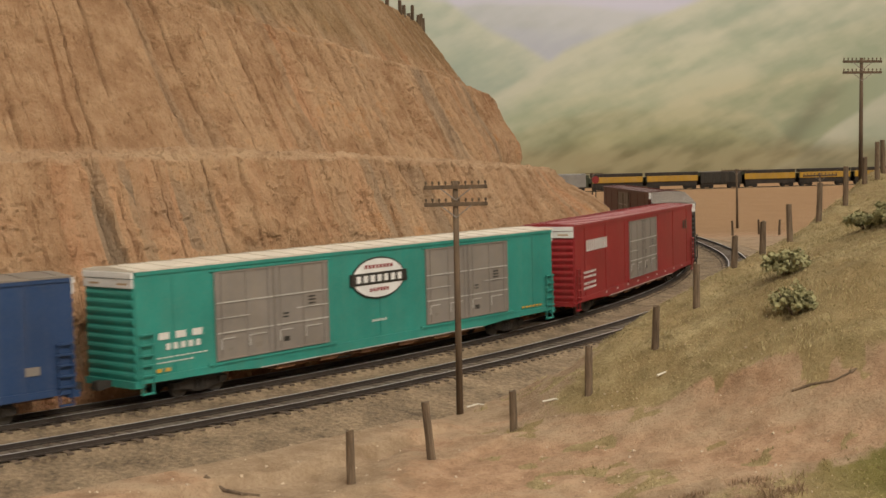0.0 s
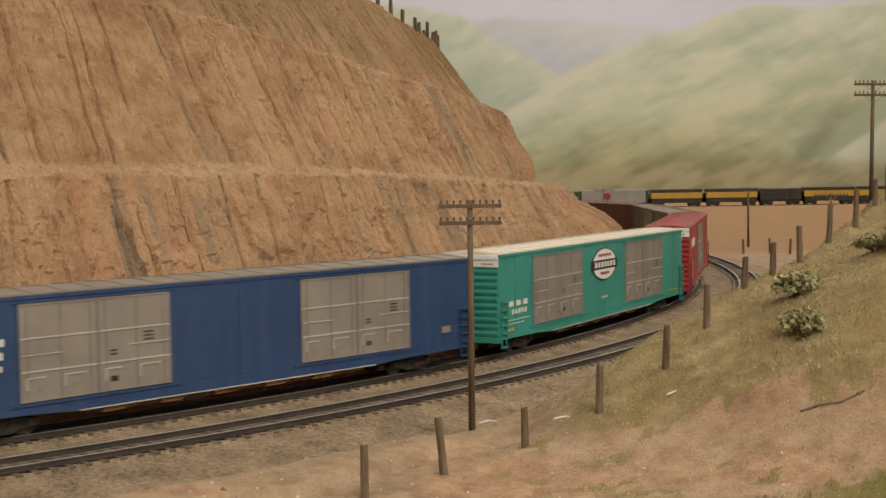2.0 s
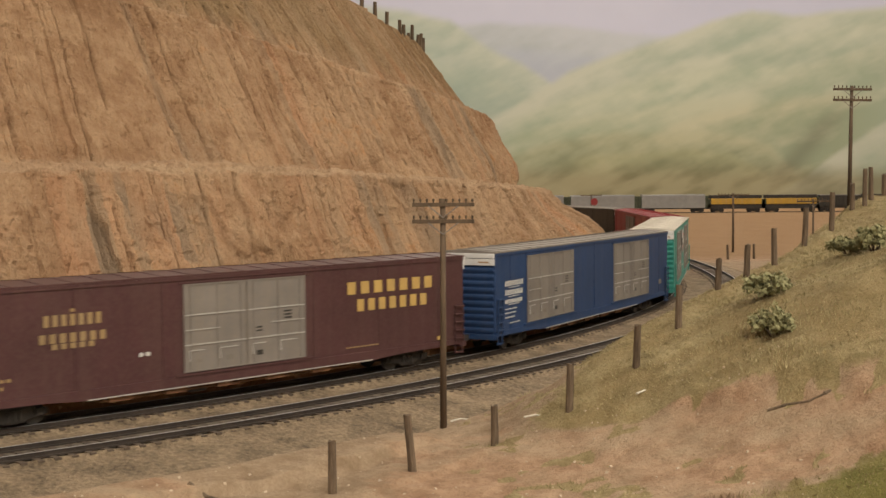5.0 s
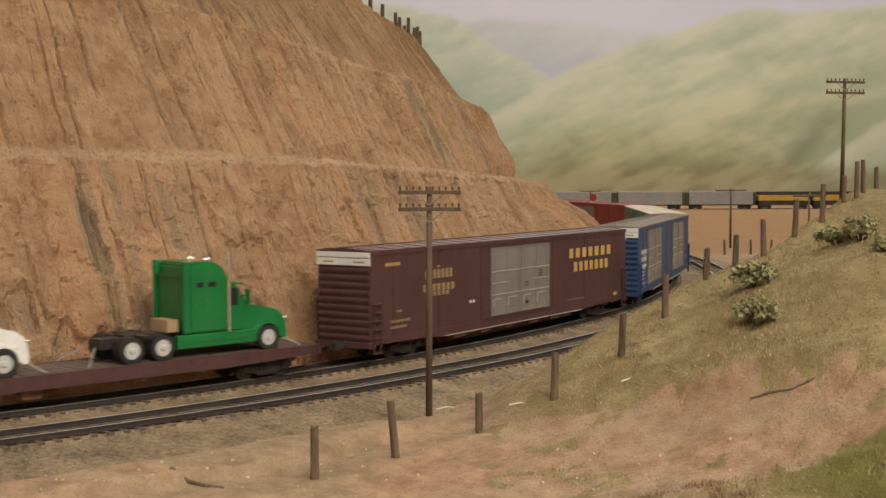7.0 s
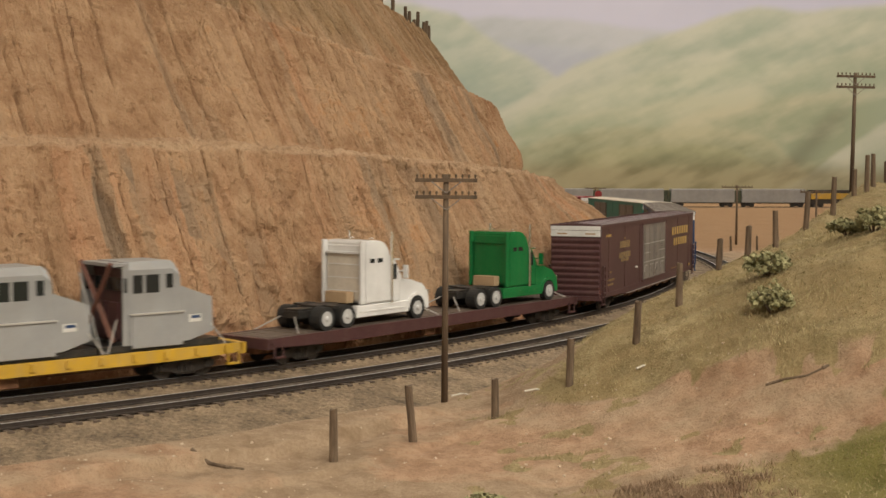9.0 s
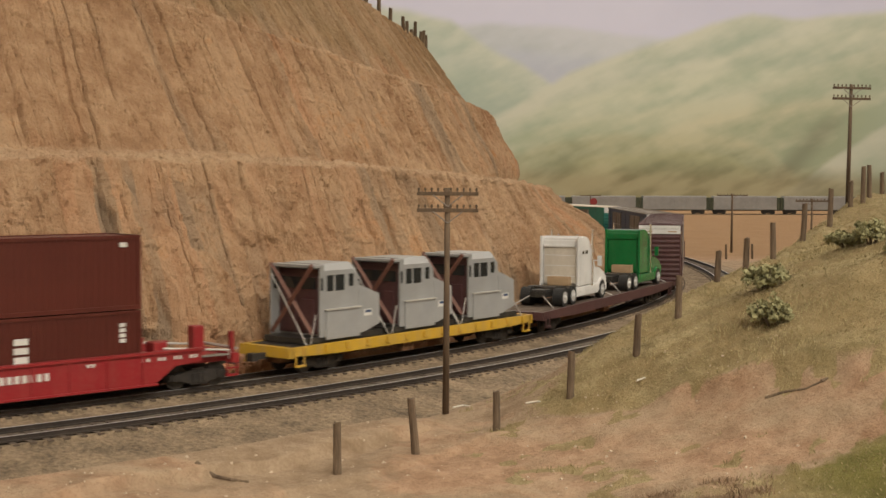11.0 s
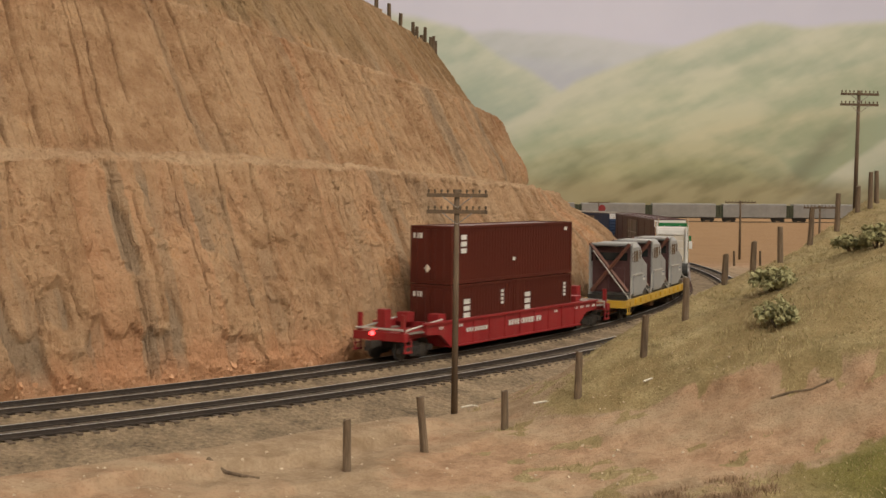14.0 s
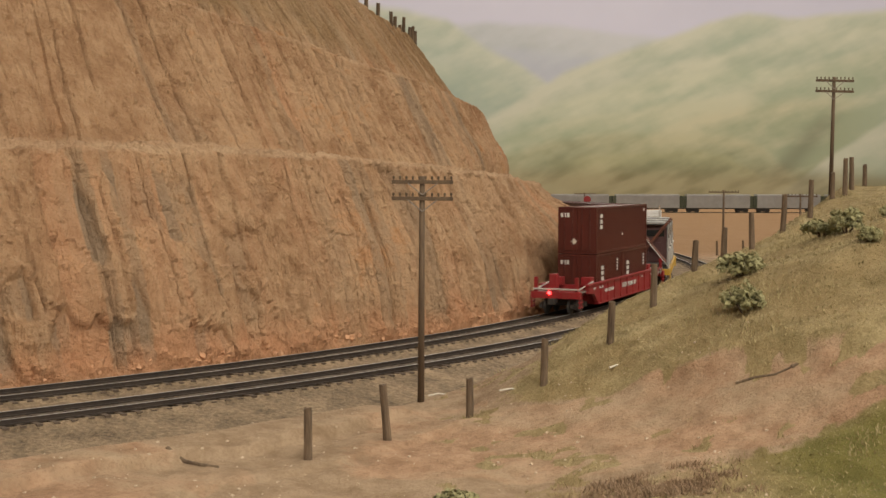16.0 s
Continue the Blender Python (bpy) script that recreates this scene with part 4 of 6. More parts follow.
def boxcar(label, paint, roof_mat, doors, band=True, L=26.4, W=3.0, top=5.05, group="freight train"):
    car = thing("boxcar", label, "freight car", group)
    car["paint"] = paint.name
    h, w = L / 2, W / 2
    part("body", boxes((-h, h, -w, w, 0.98, top), bevel=0.035), paint, car)
    bm = bmesh.new()
    box(bm, -h - 0.06, h + 0.06, -w - 0.05, w + 0.05, top - 0.02, top + 0.05)
    prism_pts = [(-w - 0.04, top + 0.05), (0, top + 0.15), (w + 0.04, top + 0.05)]
    a = [bm.verts.new((-h - 0.04, y, z)) for y, z in prism_pts]
    b = [bm.verts.new((h + 0.04, y, z)) for y, z in prism_pts]
    for i in range(3):
        bm.faces.new((a[i], a[(i + 1) % 3], b[(i + 1) % 3], b[i]))
    bm.faces.new(a[::-1])
    bm.faces.new(b)
    part("roof", bm, roof_mat, car, "weathered panelled roof")
    bm = bmesh.new()
    ridge = [(-w - 0.03, top + 0.04), (-w - 0.03, top + 0.075), (0, top + 0.175), (w + 0.03, top + 0.075), (w + 0.03, top + 0.04)]
    va, vb = [[bm.verts.new((sx * 0.045, y, z)) for y, z in ridge] for sx in (-1, 1)]
    for k in range(5):
        bm.faces.new((va[k], va[(k + 1) % 5], vb[(k + 1) % 5], vb[k]))
    bm.faces.new(va)
    bm.faces.new(vb[::-1])
    seam_mesh = mesh_of(bm, "roof_seam", roof_mat)
    for i in range(21):
        o = new("roof_seam", seam_mesh)
        o.parent = car
        o.location = ((-h + 0.4 + i * (L - 0.8) / 20) * K, 0, 0)
    for sx in (-1, 1):
        part("end_sheet", boxes((*sorted((sx * h, sx * (h + 0.05))), -w + 0.05, w - 0.05, 1.0, top - 0.05)), paint, car)
        for i in range(10):
            z = 1.18 + i * 0.335
            bm = bmesh.new()
            yy = w - 0.1
            prof = [(0, -0.15), (0.045, -0.08), (0.07, 0.02), (0.045, 0.09), (0, 0.13)]
            va = [bm.verts.new((sx * (h + 0.05 + px), -yy, z + pz)) for px, pz in prof]
            vb = [bm.verts.new((sx * (h + 0.05 + px), yy, z + pz)) for px, pz in prof]
            for k in range(4):
                bm.faces.new((va[k], va[k + 1], vb[k + 1], vb[k]))
            bm.faces.new(va)
            bm.faces.new(vb)
            part("end_rib", bm, paint, car)
        if band:
            part("end_band", boxes((*sorted((sx * (h + 0.06), sx * (h + 0.17))), -w + 0.02, w - 0.02, top - 0.26, top - 0.02), bevel=0.02), M_WHITE, car, "white-painted upper end panel")
            part("end_band", boxes((*sorted((sx * (h + 0.06), sx * (h + 0.13))), -w + 0.02, w - 0.02, top - 0.62, top - 0.28), bevel=0.02), M_WHITE, car, "white-painted upper end panel")
            each("end_band_mark", [(*sorted((sx * (h + 0.12), sx * (h + 0.14))), yy - 0.3, yy + 0.3, top - 0.5, top - 0.42) for yy in (-0.9, 0.8)], M_CARTON, car, "faded stencil on the white panel")
        coupler(car, sx * (h - 0.1), sx)
        bogie(car, sx * 9.9)
        part("end_sill", boxes((*sorted((sx * (h - 0.25), sx * (h + 0.2))), -w, w, 0.75, 1.0)), paint, car)
    for sy in (-1, 1):
        y0, y1 = sorted((sy * (w - 0.06), sy * (w + 0.05)))
        bm = bmesh.new()
        prism(bm, [(-h, 0.9), (-h, 1.12), (h, 1.12), (h, 0.9), (9.0, 0.82), (7.2, 0.7), (-7.2, 0.7), (-9.0, 0.82)], y0, y1)
        part("side_sill", bm, paint, car)
        part("sill_edge", boxes((-7.2, 7.2, *sorted((sy * (w + 0.05), sy * (w + 0.062))), 0.70, 0.745)), M_LIGHTLINE, car, "paint worn to bare metal along the lower edge")
        part("eave_strip", boxes((-h, h, *sorted((sy * w, sy * (w + 0.045))), top - 0.16, top - 0.03)), paint, car)
        for sx in (-1, 1):
            bm = bmesh.new()
            for xx in (0.10, 0.62):
                rod(bm, (sx * (h - xx), sy * (w + 0.10), 1.0), (sx * (h - xx), sy * (w + 0.10), 2.75), 0.035, n=5)
            lad = part("ladder", bm, paint, car)
            for k in range(5):
                part("rung", boxes((*sorted((sx * (h - 0.68), sx * (h - 0.04))), *sorted((sy * (w + 0.06), sy * (w + 0.16))), 1.15 + k * 0.38, 1.21 + k * 0.38)), paint, lad)
            bm = bmesh.new()
            for xx in (0.12, 0.6):
                rod(bm, (sx * (h - xx), sy * (w + 0.05), 0.5), (sx * (h - xx), sy * (w + 0.05), 1.0), 0.035, n=5)
            box(bm, *sorted((sx * (h - 0.64), sx * (h - 0.08))), *sorted((sy * (w - 0.02), sy * (w + 0.12))), 0.48, 0.54)
            part("step", bm, paint, car)
        for x0, x1 in doors:
            freight_door(car, x0, x1, 1.26, top - 0.32, sy, M_SILVER)
        for k in range(7):
            xx = -h + 1.7 + k * (L - 3.4) / 6
            if all(not (x0 - 0.2 < xx < x1 + 0.2) for x0, x1 in doors):
                part("panel_seam", boxes((xx - 0.035, xx + 0.035, *sorted((sy * w, sy * (w + 0.025))), 1.15, top - 0.2)), paint, car)
    part("centre_sill", boxes((-h + 0.3, h - 0.3, -0.35, 0.35, 0.6, 1.0)), M_RUST, car, "rusty underframe beam")
    each("cross_bearer", [(-6.8 + k * 2.5, -6.5 + k * 2.5, -1.38, 1.38, 0.62, 0.98) for k in range(6)], M_RUST, car, "rusty cross bearer")
    each("bearer_cover", [(-6.2 + k * 2.5, -5.2 + k * 2.5, -1.40, -1.30, 0.5, 0.72) for k in range(5)], M_RUST, car, "rusty lower bracket")
    rods("brake_pipe", [((-6.5, -1.2, 0.56), (6.5, -1.2, 0.56))], 0.06, M_RUST, car)
    bm = bmesh.new()
    rod(bm, (1.2, 0.8, 0.62), (2.6, 0.8, 0.62), 0.24, n=12)
    part("air_tank", bm, M_IRON, car)
    part("brake_valve", boxes((-2.4, -1.6, -1.2, -0.7, 0.4, 0.85)), M_IRON, car)
    return car


TWO = ((-9.5, -3.3), (3.1, 9.3))
ONE = ((-2.9, 3.3),)

car_red_far = boxcar("oxide red boxcar rounding the curve", M_DARKRED, M_DARKRED, ONE)
car_black = boxcar("black boxcar with grey weathered roof", M_BLACK, M_ROOFGREY, ONE)
car_red = boxcar("bright red boxcar with one grey door and white lettering", M_RED, M_RED, ONE)
lettering(car_red, -11.3, -7.4, 3.55, 4.15, 10, -1.52, M_OFFWHITE, "white lettering reduced to bars")
for z in (2.1, 2.35, 1.75, 1.5):
    lettering(car_red, -11.8, -9.6, z, z + 0.13, 7, -1.52, M_OFFWHITE, "small white stencils")
lettering(car_red, 10.3, 11.6, 3.5, 4.1, 2, -1.52, M_BLACK, "small black emblem", name="emblem")
for k in range(9):
    lettering(car_red, -8 + k * 2.2, -7.6 + k * 2.2, 0.95, 1.05, 1, -1.56, M_OFFWHITE, "white sill mark")

car_teal = boxcar("teal boxcar with two grey double doors and oval emblem", M_TEAL, M_CREAM, TWO)
bm = bmesh.new()
ring = [(-0.1 + 1.72 * math.cos(a), 3.72 + 0.92 * math.sin(a)) for a in [2 * math.pi * i / 40 for i in range(40)]]
prism(bm, ring, -1.55, -1.515)
rim = part("emblem_rim", bm, M_BLACK, car_teal, "black oval rim")
bm = bmesh.new()
ring = [(-0.1 + 1.64 * math.cos(a), 3.72 + 0.85 * math.sin(a)) for a in [2 * math.pi * i / 40 for i in range(40)]]
prism(bm, ring, -1.57, -1.53)
part("emblem", bm, M_WHITE, car_teal, "white oval emblem")
part("emblem_banner", boxes((-1.95, 1.75, -1.59, -1.55, 3.45, 3.97)), M_BLACK, car_teal, "black banner across the oval")
lettering(car_teal, -1.65, 1.45, 3.56, 3.86, 7, -1.592, M_WHITE, "white banner bars")
lettering(car_teal, -1.05, 0.85, 4.15, 4.31, 8, -1.575, M_RED, "small red bars")
lettering(car_teal, -0.75, 0.55, 3.13, 3.29, 6, -1.575, M_RED, "small red bars")
lettering(car_teal, -12.4, -10.0, 2.42, 2.68, 3, -1.52, M_OFFWHITE, "white reporting bars")
lettering(car_teal, -12.0, -10.2, 2.02, 2.26, 5, -1.52, M_OFFWHITE, "white reporting bars")
lettering(car_teal, -12.4, -9.9, 1.72, 1.77, 9, -1.52, M_OFFWHITE, "small white stencils")
lettering(car_teal, -12.4, -10.6, 1.54, 1.59, 7, -1.52, M_OFFWHITE, "small white stencils")
lettering(car_teal, -0.6, 0.4, 1.8, 1.9, 5, -1.52, M_OFFWHITE, "small white stencils")
lettering(car_teal, -12.5, -11.7, 1.22, 1.36, 2, -1.56, M_YELLOW, "yellow sill mark")
lettering(car_teal, 10.4, 12.2, 1.24, 1.34, 6, -1.56, M_YELLOW, "yellow sill mark")

car_blue = boxcar("blue boxcar with two grey double doors", M_BLUE, M_ROOFGREY, TWO)
for z, hh, n, x1 in ((3.32, 0.26, 8, -10.0), (2.86, 0.26, 8, -10.05), (2.44, 0.2, 9, -10.1), (2.12, 0.07, 6, -10.8), (1.92, 0.07, 5, -10.9), (1.70, 0.07, 5, -11.0)):
    lettering(car_blue, -12.2, x1, z, z + hh, n, -1.52, M_OFFWHITE, "pale lettering reduced to bars")
for z in (3.22, 2.76, 2.36, 1.42):
    lettering(car_blue, -12.2, -10.0, z, z + 0.035, 1, -1.52, M_OFFWHITE, "thin pale rule")
lettering(car_blue, 11.2, 12.1, 1.7, 2.0, 1, -1.52, M_SILVER, "small grey plate", name="data_plate")

car_maroon = boxcar("weathered maroon boxcar with gold lettering and grey door", M_MAROON, M_MAROON, ONE)
lettering(car_maroon, 5.6, 11.2, 3.72, 4.26, 7, -1.52, M_GOLD, "gold lettering reduced to bars")
lettering(car_maroon, 6.2, 10.8, 2.95, 3.48, 7, -1.52, M_GOLD, "gold lettering reduced to bars")
for z, a, c, n, hh in ((4.05, -7.9, -7.6, 1, 0.12), (3.55, -9.0, -6.5, 7, 0.42), (2.95, -9.2, -6.3, 7, 0.34), (2.72, -8.7, -6.8, 5, 0.2)):
    lettering(car_maroon, a, c, z, z + hh, n, -1.52, M_FADED, "faded gold slogan bars")
lettering(car_maroon, -12.2, -11.0, 4.35, 4.5, 5, -1.52, M_GOLD, "faded gold mark")
for z, a, c in ((2.2, -11.3, -10.9), (1.75, -11.8, -10.2), (1.48, -11.8, -10.5)):
    lettering(car_maroon, a, c, z, z + 0.12, 6, -1.52, M_FADED, "small faded stencils")
lettering(car_maroon, -5.0, -4.4, 2.1, 2.25, 2, -1.52, M_OFFWHITE, "small pale stencils")
lettering(car_maroon, 5.6, 7.6, 1.36, 1.42, 9, -1.52, M_FADED, "small gold stencils")
lettering(car_maroon, 11.2, 12.0, 1.22, 1.4, 1, -1.56, M_GOLD, "yellow sill mark")


def flatcar(label, L, paint, sill_top, sill_low, deck_mat, pockets):
    car = thing("flatcar", label, "freight car", "freight train")
    h = L / 2
    part("deck", boxes((-h, h, -1.36, 1.36, sill_top - 0.12, sill_top)), deck_mat, car, "worn plank deck")
    n = int(L / 0.45)
    plank = mesh_of(boxes((-0.2, 0.2, -1.36, 1.36, sill_top, sill_top + 0.035)), "plank", deck_mat)
    for i in range(n):
        o = new("plank", plank)
        o.parent = car
        o.location = ((-h + 0.25 + i * (L - 0.5) / (n - 1)) * K, 0, random.uniform(0, 0.012) * K)
    for sy in (-1, 1):
        y0, y1 = sorted((sy * 1.36, sy * 1.5))
        bm = bmesh.new()
        prism(bm, [(-h, sill_top - 0.3), (-h, sill_top + 0.06), (h, sill_top + 0.06), (h, sill_top - 0.3), (h - 1.5, sill_top - 0.38), (h * 0.62, sill_low), (-h * 0.62, sill_low), (-h + 1.5, sill_top - 0.38)], y0, y1)
        side = part("side_sill", bm, paint, car)
        if pockets:
            for k in range(pockets):
                xx = -h + 0.8 + k * (L - 1.6) / (pockets - 1)
                part("stake_pocket", boxes((xx - 0.1, xx + 0.1, *sorted((sy * 1.48, sy * 1.6)), sill_top - 0.28, sill_top + 0.02), bevel=0.015), paint, side)
    part("centre_sill", boxes((-h + 0.4, h - 0.4, -0.4, 0.4, 0.5, sill_top - 0.1)), M_RUST, car)
    each("cross_bearer", [(-h * 0.7 + k * h * 1.4 / 6 - 0.1, -h * 0.7 + k * h * 1.4 / 6 + 0.1, -1.3, 1.3, sill_low + 0.1, sill_top - 0.12) for k in range(7)], M_RUST, car)
    part("brake_valve", boxes((-1.2, -0.4, -1.15, -0.6, 0.35, 0.8)), M_RUST, car)
    for sx in (-1, 1):
        part("end_sill", boxes((*sorted((sx * (h - 0.2), sx * (h + 0.12))), -1.5, 1.5, sill_top - 0.38, sill_top + 0.06)), paint, car)
        coupler(car, sx * h, sx)
        bogie(car, sx * (h - 2.4))
        for sy in (-1, 1):
            bm = bmesh.new()
            rod(bm, (sx * (h - 0.25), sy * 1.52, 0.45), (sx * (h - 0.25), sy * 1.52, sill_top - 0.2), 0.04, n=5)
            rod(bm, (sx * (h - 0.75), sy * 1.52, 0.45), (sx * (h - 0.75), sy * 1.52, sill_top - 0.2), 0.04, n=5)
            box(bm, *sorted((sx * (h - 0.2), sx * (h - 0.8))), *sorted((sy * 1.45, sy * 1.6)), 0.42, 0.5)
            part("step", bm, paint, car)
    return car


car_flat = flatcar("long brown flatcar carrying two road tractors", 24.0, M_MAROON, 1.2, 0.72, M_DECKWOOD, 0)
car_yellow = flatcar("yellow flatcar with stake pockets and three grey loads", 17.9, M_YELLOW, 1.2, 0.78, M_IRON, 13)


# ---- road tractors ----
def tractor(paint, label):
    tr = thing("road_tractor", label, "truck", "tractors on the flatcar")
    w = 1.2
    part("chassis", boxes((-0.7, 6.9, -0.45, 0.45, 0.55, 0.85), (-0.65, 0.4, -0.4, 0.4, 0.85, 0.95), (1.4, 2.9, -0.45, 0.45, 0.85, 1.02)), M_BLACK, tr, "black frame rails")
    bm = bmesh.new()
    prism(bm, [(2.85, 0.95), (2.85, 3.62), (2.95, 3.78), (3.5, 3.82), (4.15, 3.74), (4.5, 3.5), (4.75, 2.95), (4.75, 0.95)], -w, w)
    bmesh.ops.bevel(bm, geom=list(bm.edges), offset=0.07, segments=2, affect="EDGES")
    part("sleeper", bm, paint, tr)
    bm = bmesh.new()
    prism(bm, [(4.7, 0.95), (4.7, 2.95), (5.08, 2.84), (5.62, 2.0), (5.62, 0.95)], -1.12, 1.12)
    part("cab", bm, paint, tr)
    bm = bmesh.new()
    prism(bm, [(5.4, 0.6), (5.4, 1.98), (6.3, 1.86), (7.2, 1.62), (7.5, 1.38), (7.6, 0.75), (7.6, 0.45), (7.35, 0.42), (7.3, 0.8), (7.15, 1.05), (6.75, 1.12), (6.35, 1.05), (6.2, 0.75), (6.15, 0.42), (5.4, 0.42)], -1.15, 1.15)
    bmesh.ops.bevel(bm, geom=[e for e in bm.edges if abs(e.verts[0].co.y - e.verts[1].co.y) < 0.01 and min(e.verts[0].co.z, e.verts[1].co.z) > 1.3], offset=0.12, segments=2, affect="EDGES")
    part("hood", bm, paint, tr)
    part("windshield", slanted_pane(5.1, 2.78, 5.58, 2.04, 1.02), M_GLASS, tr, "dark windshield")
    for sy in (-1, 1):
        part("side_skirt", boxes((2.3, 6.0, *sorted((sy * 0.9, sy * 1.22)), 0.38, 0.92), bevel=0.04), paint, tr)
        part("skirt_step", boxes((2.45, 5.7, *sorted((sy * 1.21, sy * 1.25)), 0.6, 0.66)), paint, tr)
        part("roof_fairing", boxes((2.6, 2.9, *sorted((sy * 1.05, sy * 1.2)), 0.95, 3.82), bevel=0.03), paint, tr)
        for a, c in ((3.2, 3.52), (3.72, 4.1)):
            part("sleeper_window", boxes((a, c, *sorted((sy * 1.19, sy * 1.215)), 2.78, 2.98)), M_GLASS, tr, "small dark window")
        part("window_surround", boxes((3.1, 4.2, *sorted((sy * 1.19, sy * 1.208)), 2.72, 3.04)), paint, tr)
        part("door_window", boxes((4.8, 5.2, *sorted((sy * 1.11, sy * 1.14)), 1.95, 2.66)), M_GLASS, tr, "dark side window")
        part("sun_visor", boxes((4.98, 5.42, *sorted((0.0, sy * 1.14)), 2.82, 2.89), bevel=0.02), paint, tr)
        bm = bmesh.new()
        arch = [(6.6 + r * math.cos(a), 0.52 + r * math.sin(a)) for r, aa in ((0.72, range(0, 190, 18)), (0.58, range(180, -10, -18))) for a in [math.radians(q) for q in aa]]
        prism(bm, arch, *sorted((sy * 0.9, sy * 1.24)))
        part("wheel_arch", bm, paint, tr)
        each("rear_seam", [(2.73, 2.755, *sorted((0.0, sy * 0.9)), zz, zz + 0.05) for zz in (1.5, 2.1, 2.7)], paint, tr)
        bm = bmesh.new()
        rod(bm, (4.66, sy * 1.28, 0.9), (4.66, sy * 1.28, 4.15), 0.065, n=10)
        part("exhaust_pipe", bm, M_CHROME, tr, "chrome exhaust stack")
        bm = bmesh.new()
        rod(bm, (5.35, sy * 1.1, 2.3), (5.45, sy * 1.45, 2.35), 0.03, n=6)
        box(bm, 5.4, 5.48, *sorted((sy * 1.35, sy * 1.6)), 2.0, 2.6)
        part("mirror", bm, paint, tr)
        part("headlight", boxes((7.45, 7.69, *sorted((sy * 0.75, sy * 1.1)), 1.05, 1.3), bevel=0.03), M_CHROME, tr, "clear headlight")
        for wx, wide in ((6.6, 0.32), (1.6, 0.58), (0.25, 0.58)):
            bm = bmesh.new()
            y0, y1 = sy * (1.26 - wide), sy * 1.26
            rod(bm, (wx, y0, 0.52), (wx, y1, 0.52), 0.52, n=22)
            wh = part("tyre", bm, M_RUBBER, tr, "black tyre")
            bm = bmesh.new()
            rod(bm, (wx, sy * 1.255, 0.52), (wx, sy * 1.275, 0.52), 0.33, n=18)
            rod(bm, (wx, sy * 1.27, 0.52), (wx, sy * 1.34, 0.52), 0.14, 0.09, 10)
            part("rim", bm, M_RIM, wh, "polished bright rim")
        part("mudguard", boxes((0.72, 1.12, *sorted((sy * 0.6, sy * 1.2)), 0.95, 1.05)), M_BLACK, tr)
    part("rear_panel", boxes((2.75, 2.86, -0.98, 0.98, 1.1, 3.2), bevel=0.03), M_CREAM if paint is M_WHITE else paint, tr)
    part("rear_shelf", boxes((2.65, 2.86, -0.98, 0.98, 3.2, 3.3)), paint, tr)
    part("fifth_wheel", boxes((0.4, 1.5, -0.5, 0.5, 0.92, 1.05), bevel=0.04), M_IRON, tr)
    part("carton", boxes((2.1, 2.6, -0.75, 0.55, 1.02, 1.52), bevel=0.02), M_CARTON, tr, "brown block behind the cab")
    rods("air_horn", [((3.9, yy, 3.86), (4.15, yy, 3.86)) for yy in (-0.6, 0.6)], 0.03, M_CHROME, tr, "chrome air horn")
    for sy in (-1, 1):
        for pa, pb in (((-0.9, sy * 0.4, 0.65), (-1.6, sy * 1.3, 0.06)), ((7.6, sy * 0.4, 0.5), (8.2, sy * 1.3, 0.06))):
            bm = bmesh.new()
            rod(bm, pa, pb, 0.03, n=5)
            part("tie_down", bm, M_LIGHTLINE, tr, "pale tie-down chain")
    return tr


def slanted_pane(x0, z0, x1, z1, half):
    bm = bmesh.new()
    prism(bm, [(x0, z0), (x1, z1), (x1 + 0.03, z1 + 0.02), (x0 + 0.03, z0 + 0.02)], -half, half)
    return bm


tractor_green = tractor(M_GREEN, "glossy green road tractor with sleeper cab, chained down")
tractor_white = tractor(M_WHITE, "glossy white road tractor with sleeper cab, chained down")


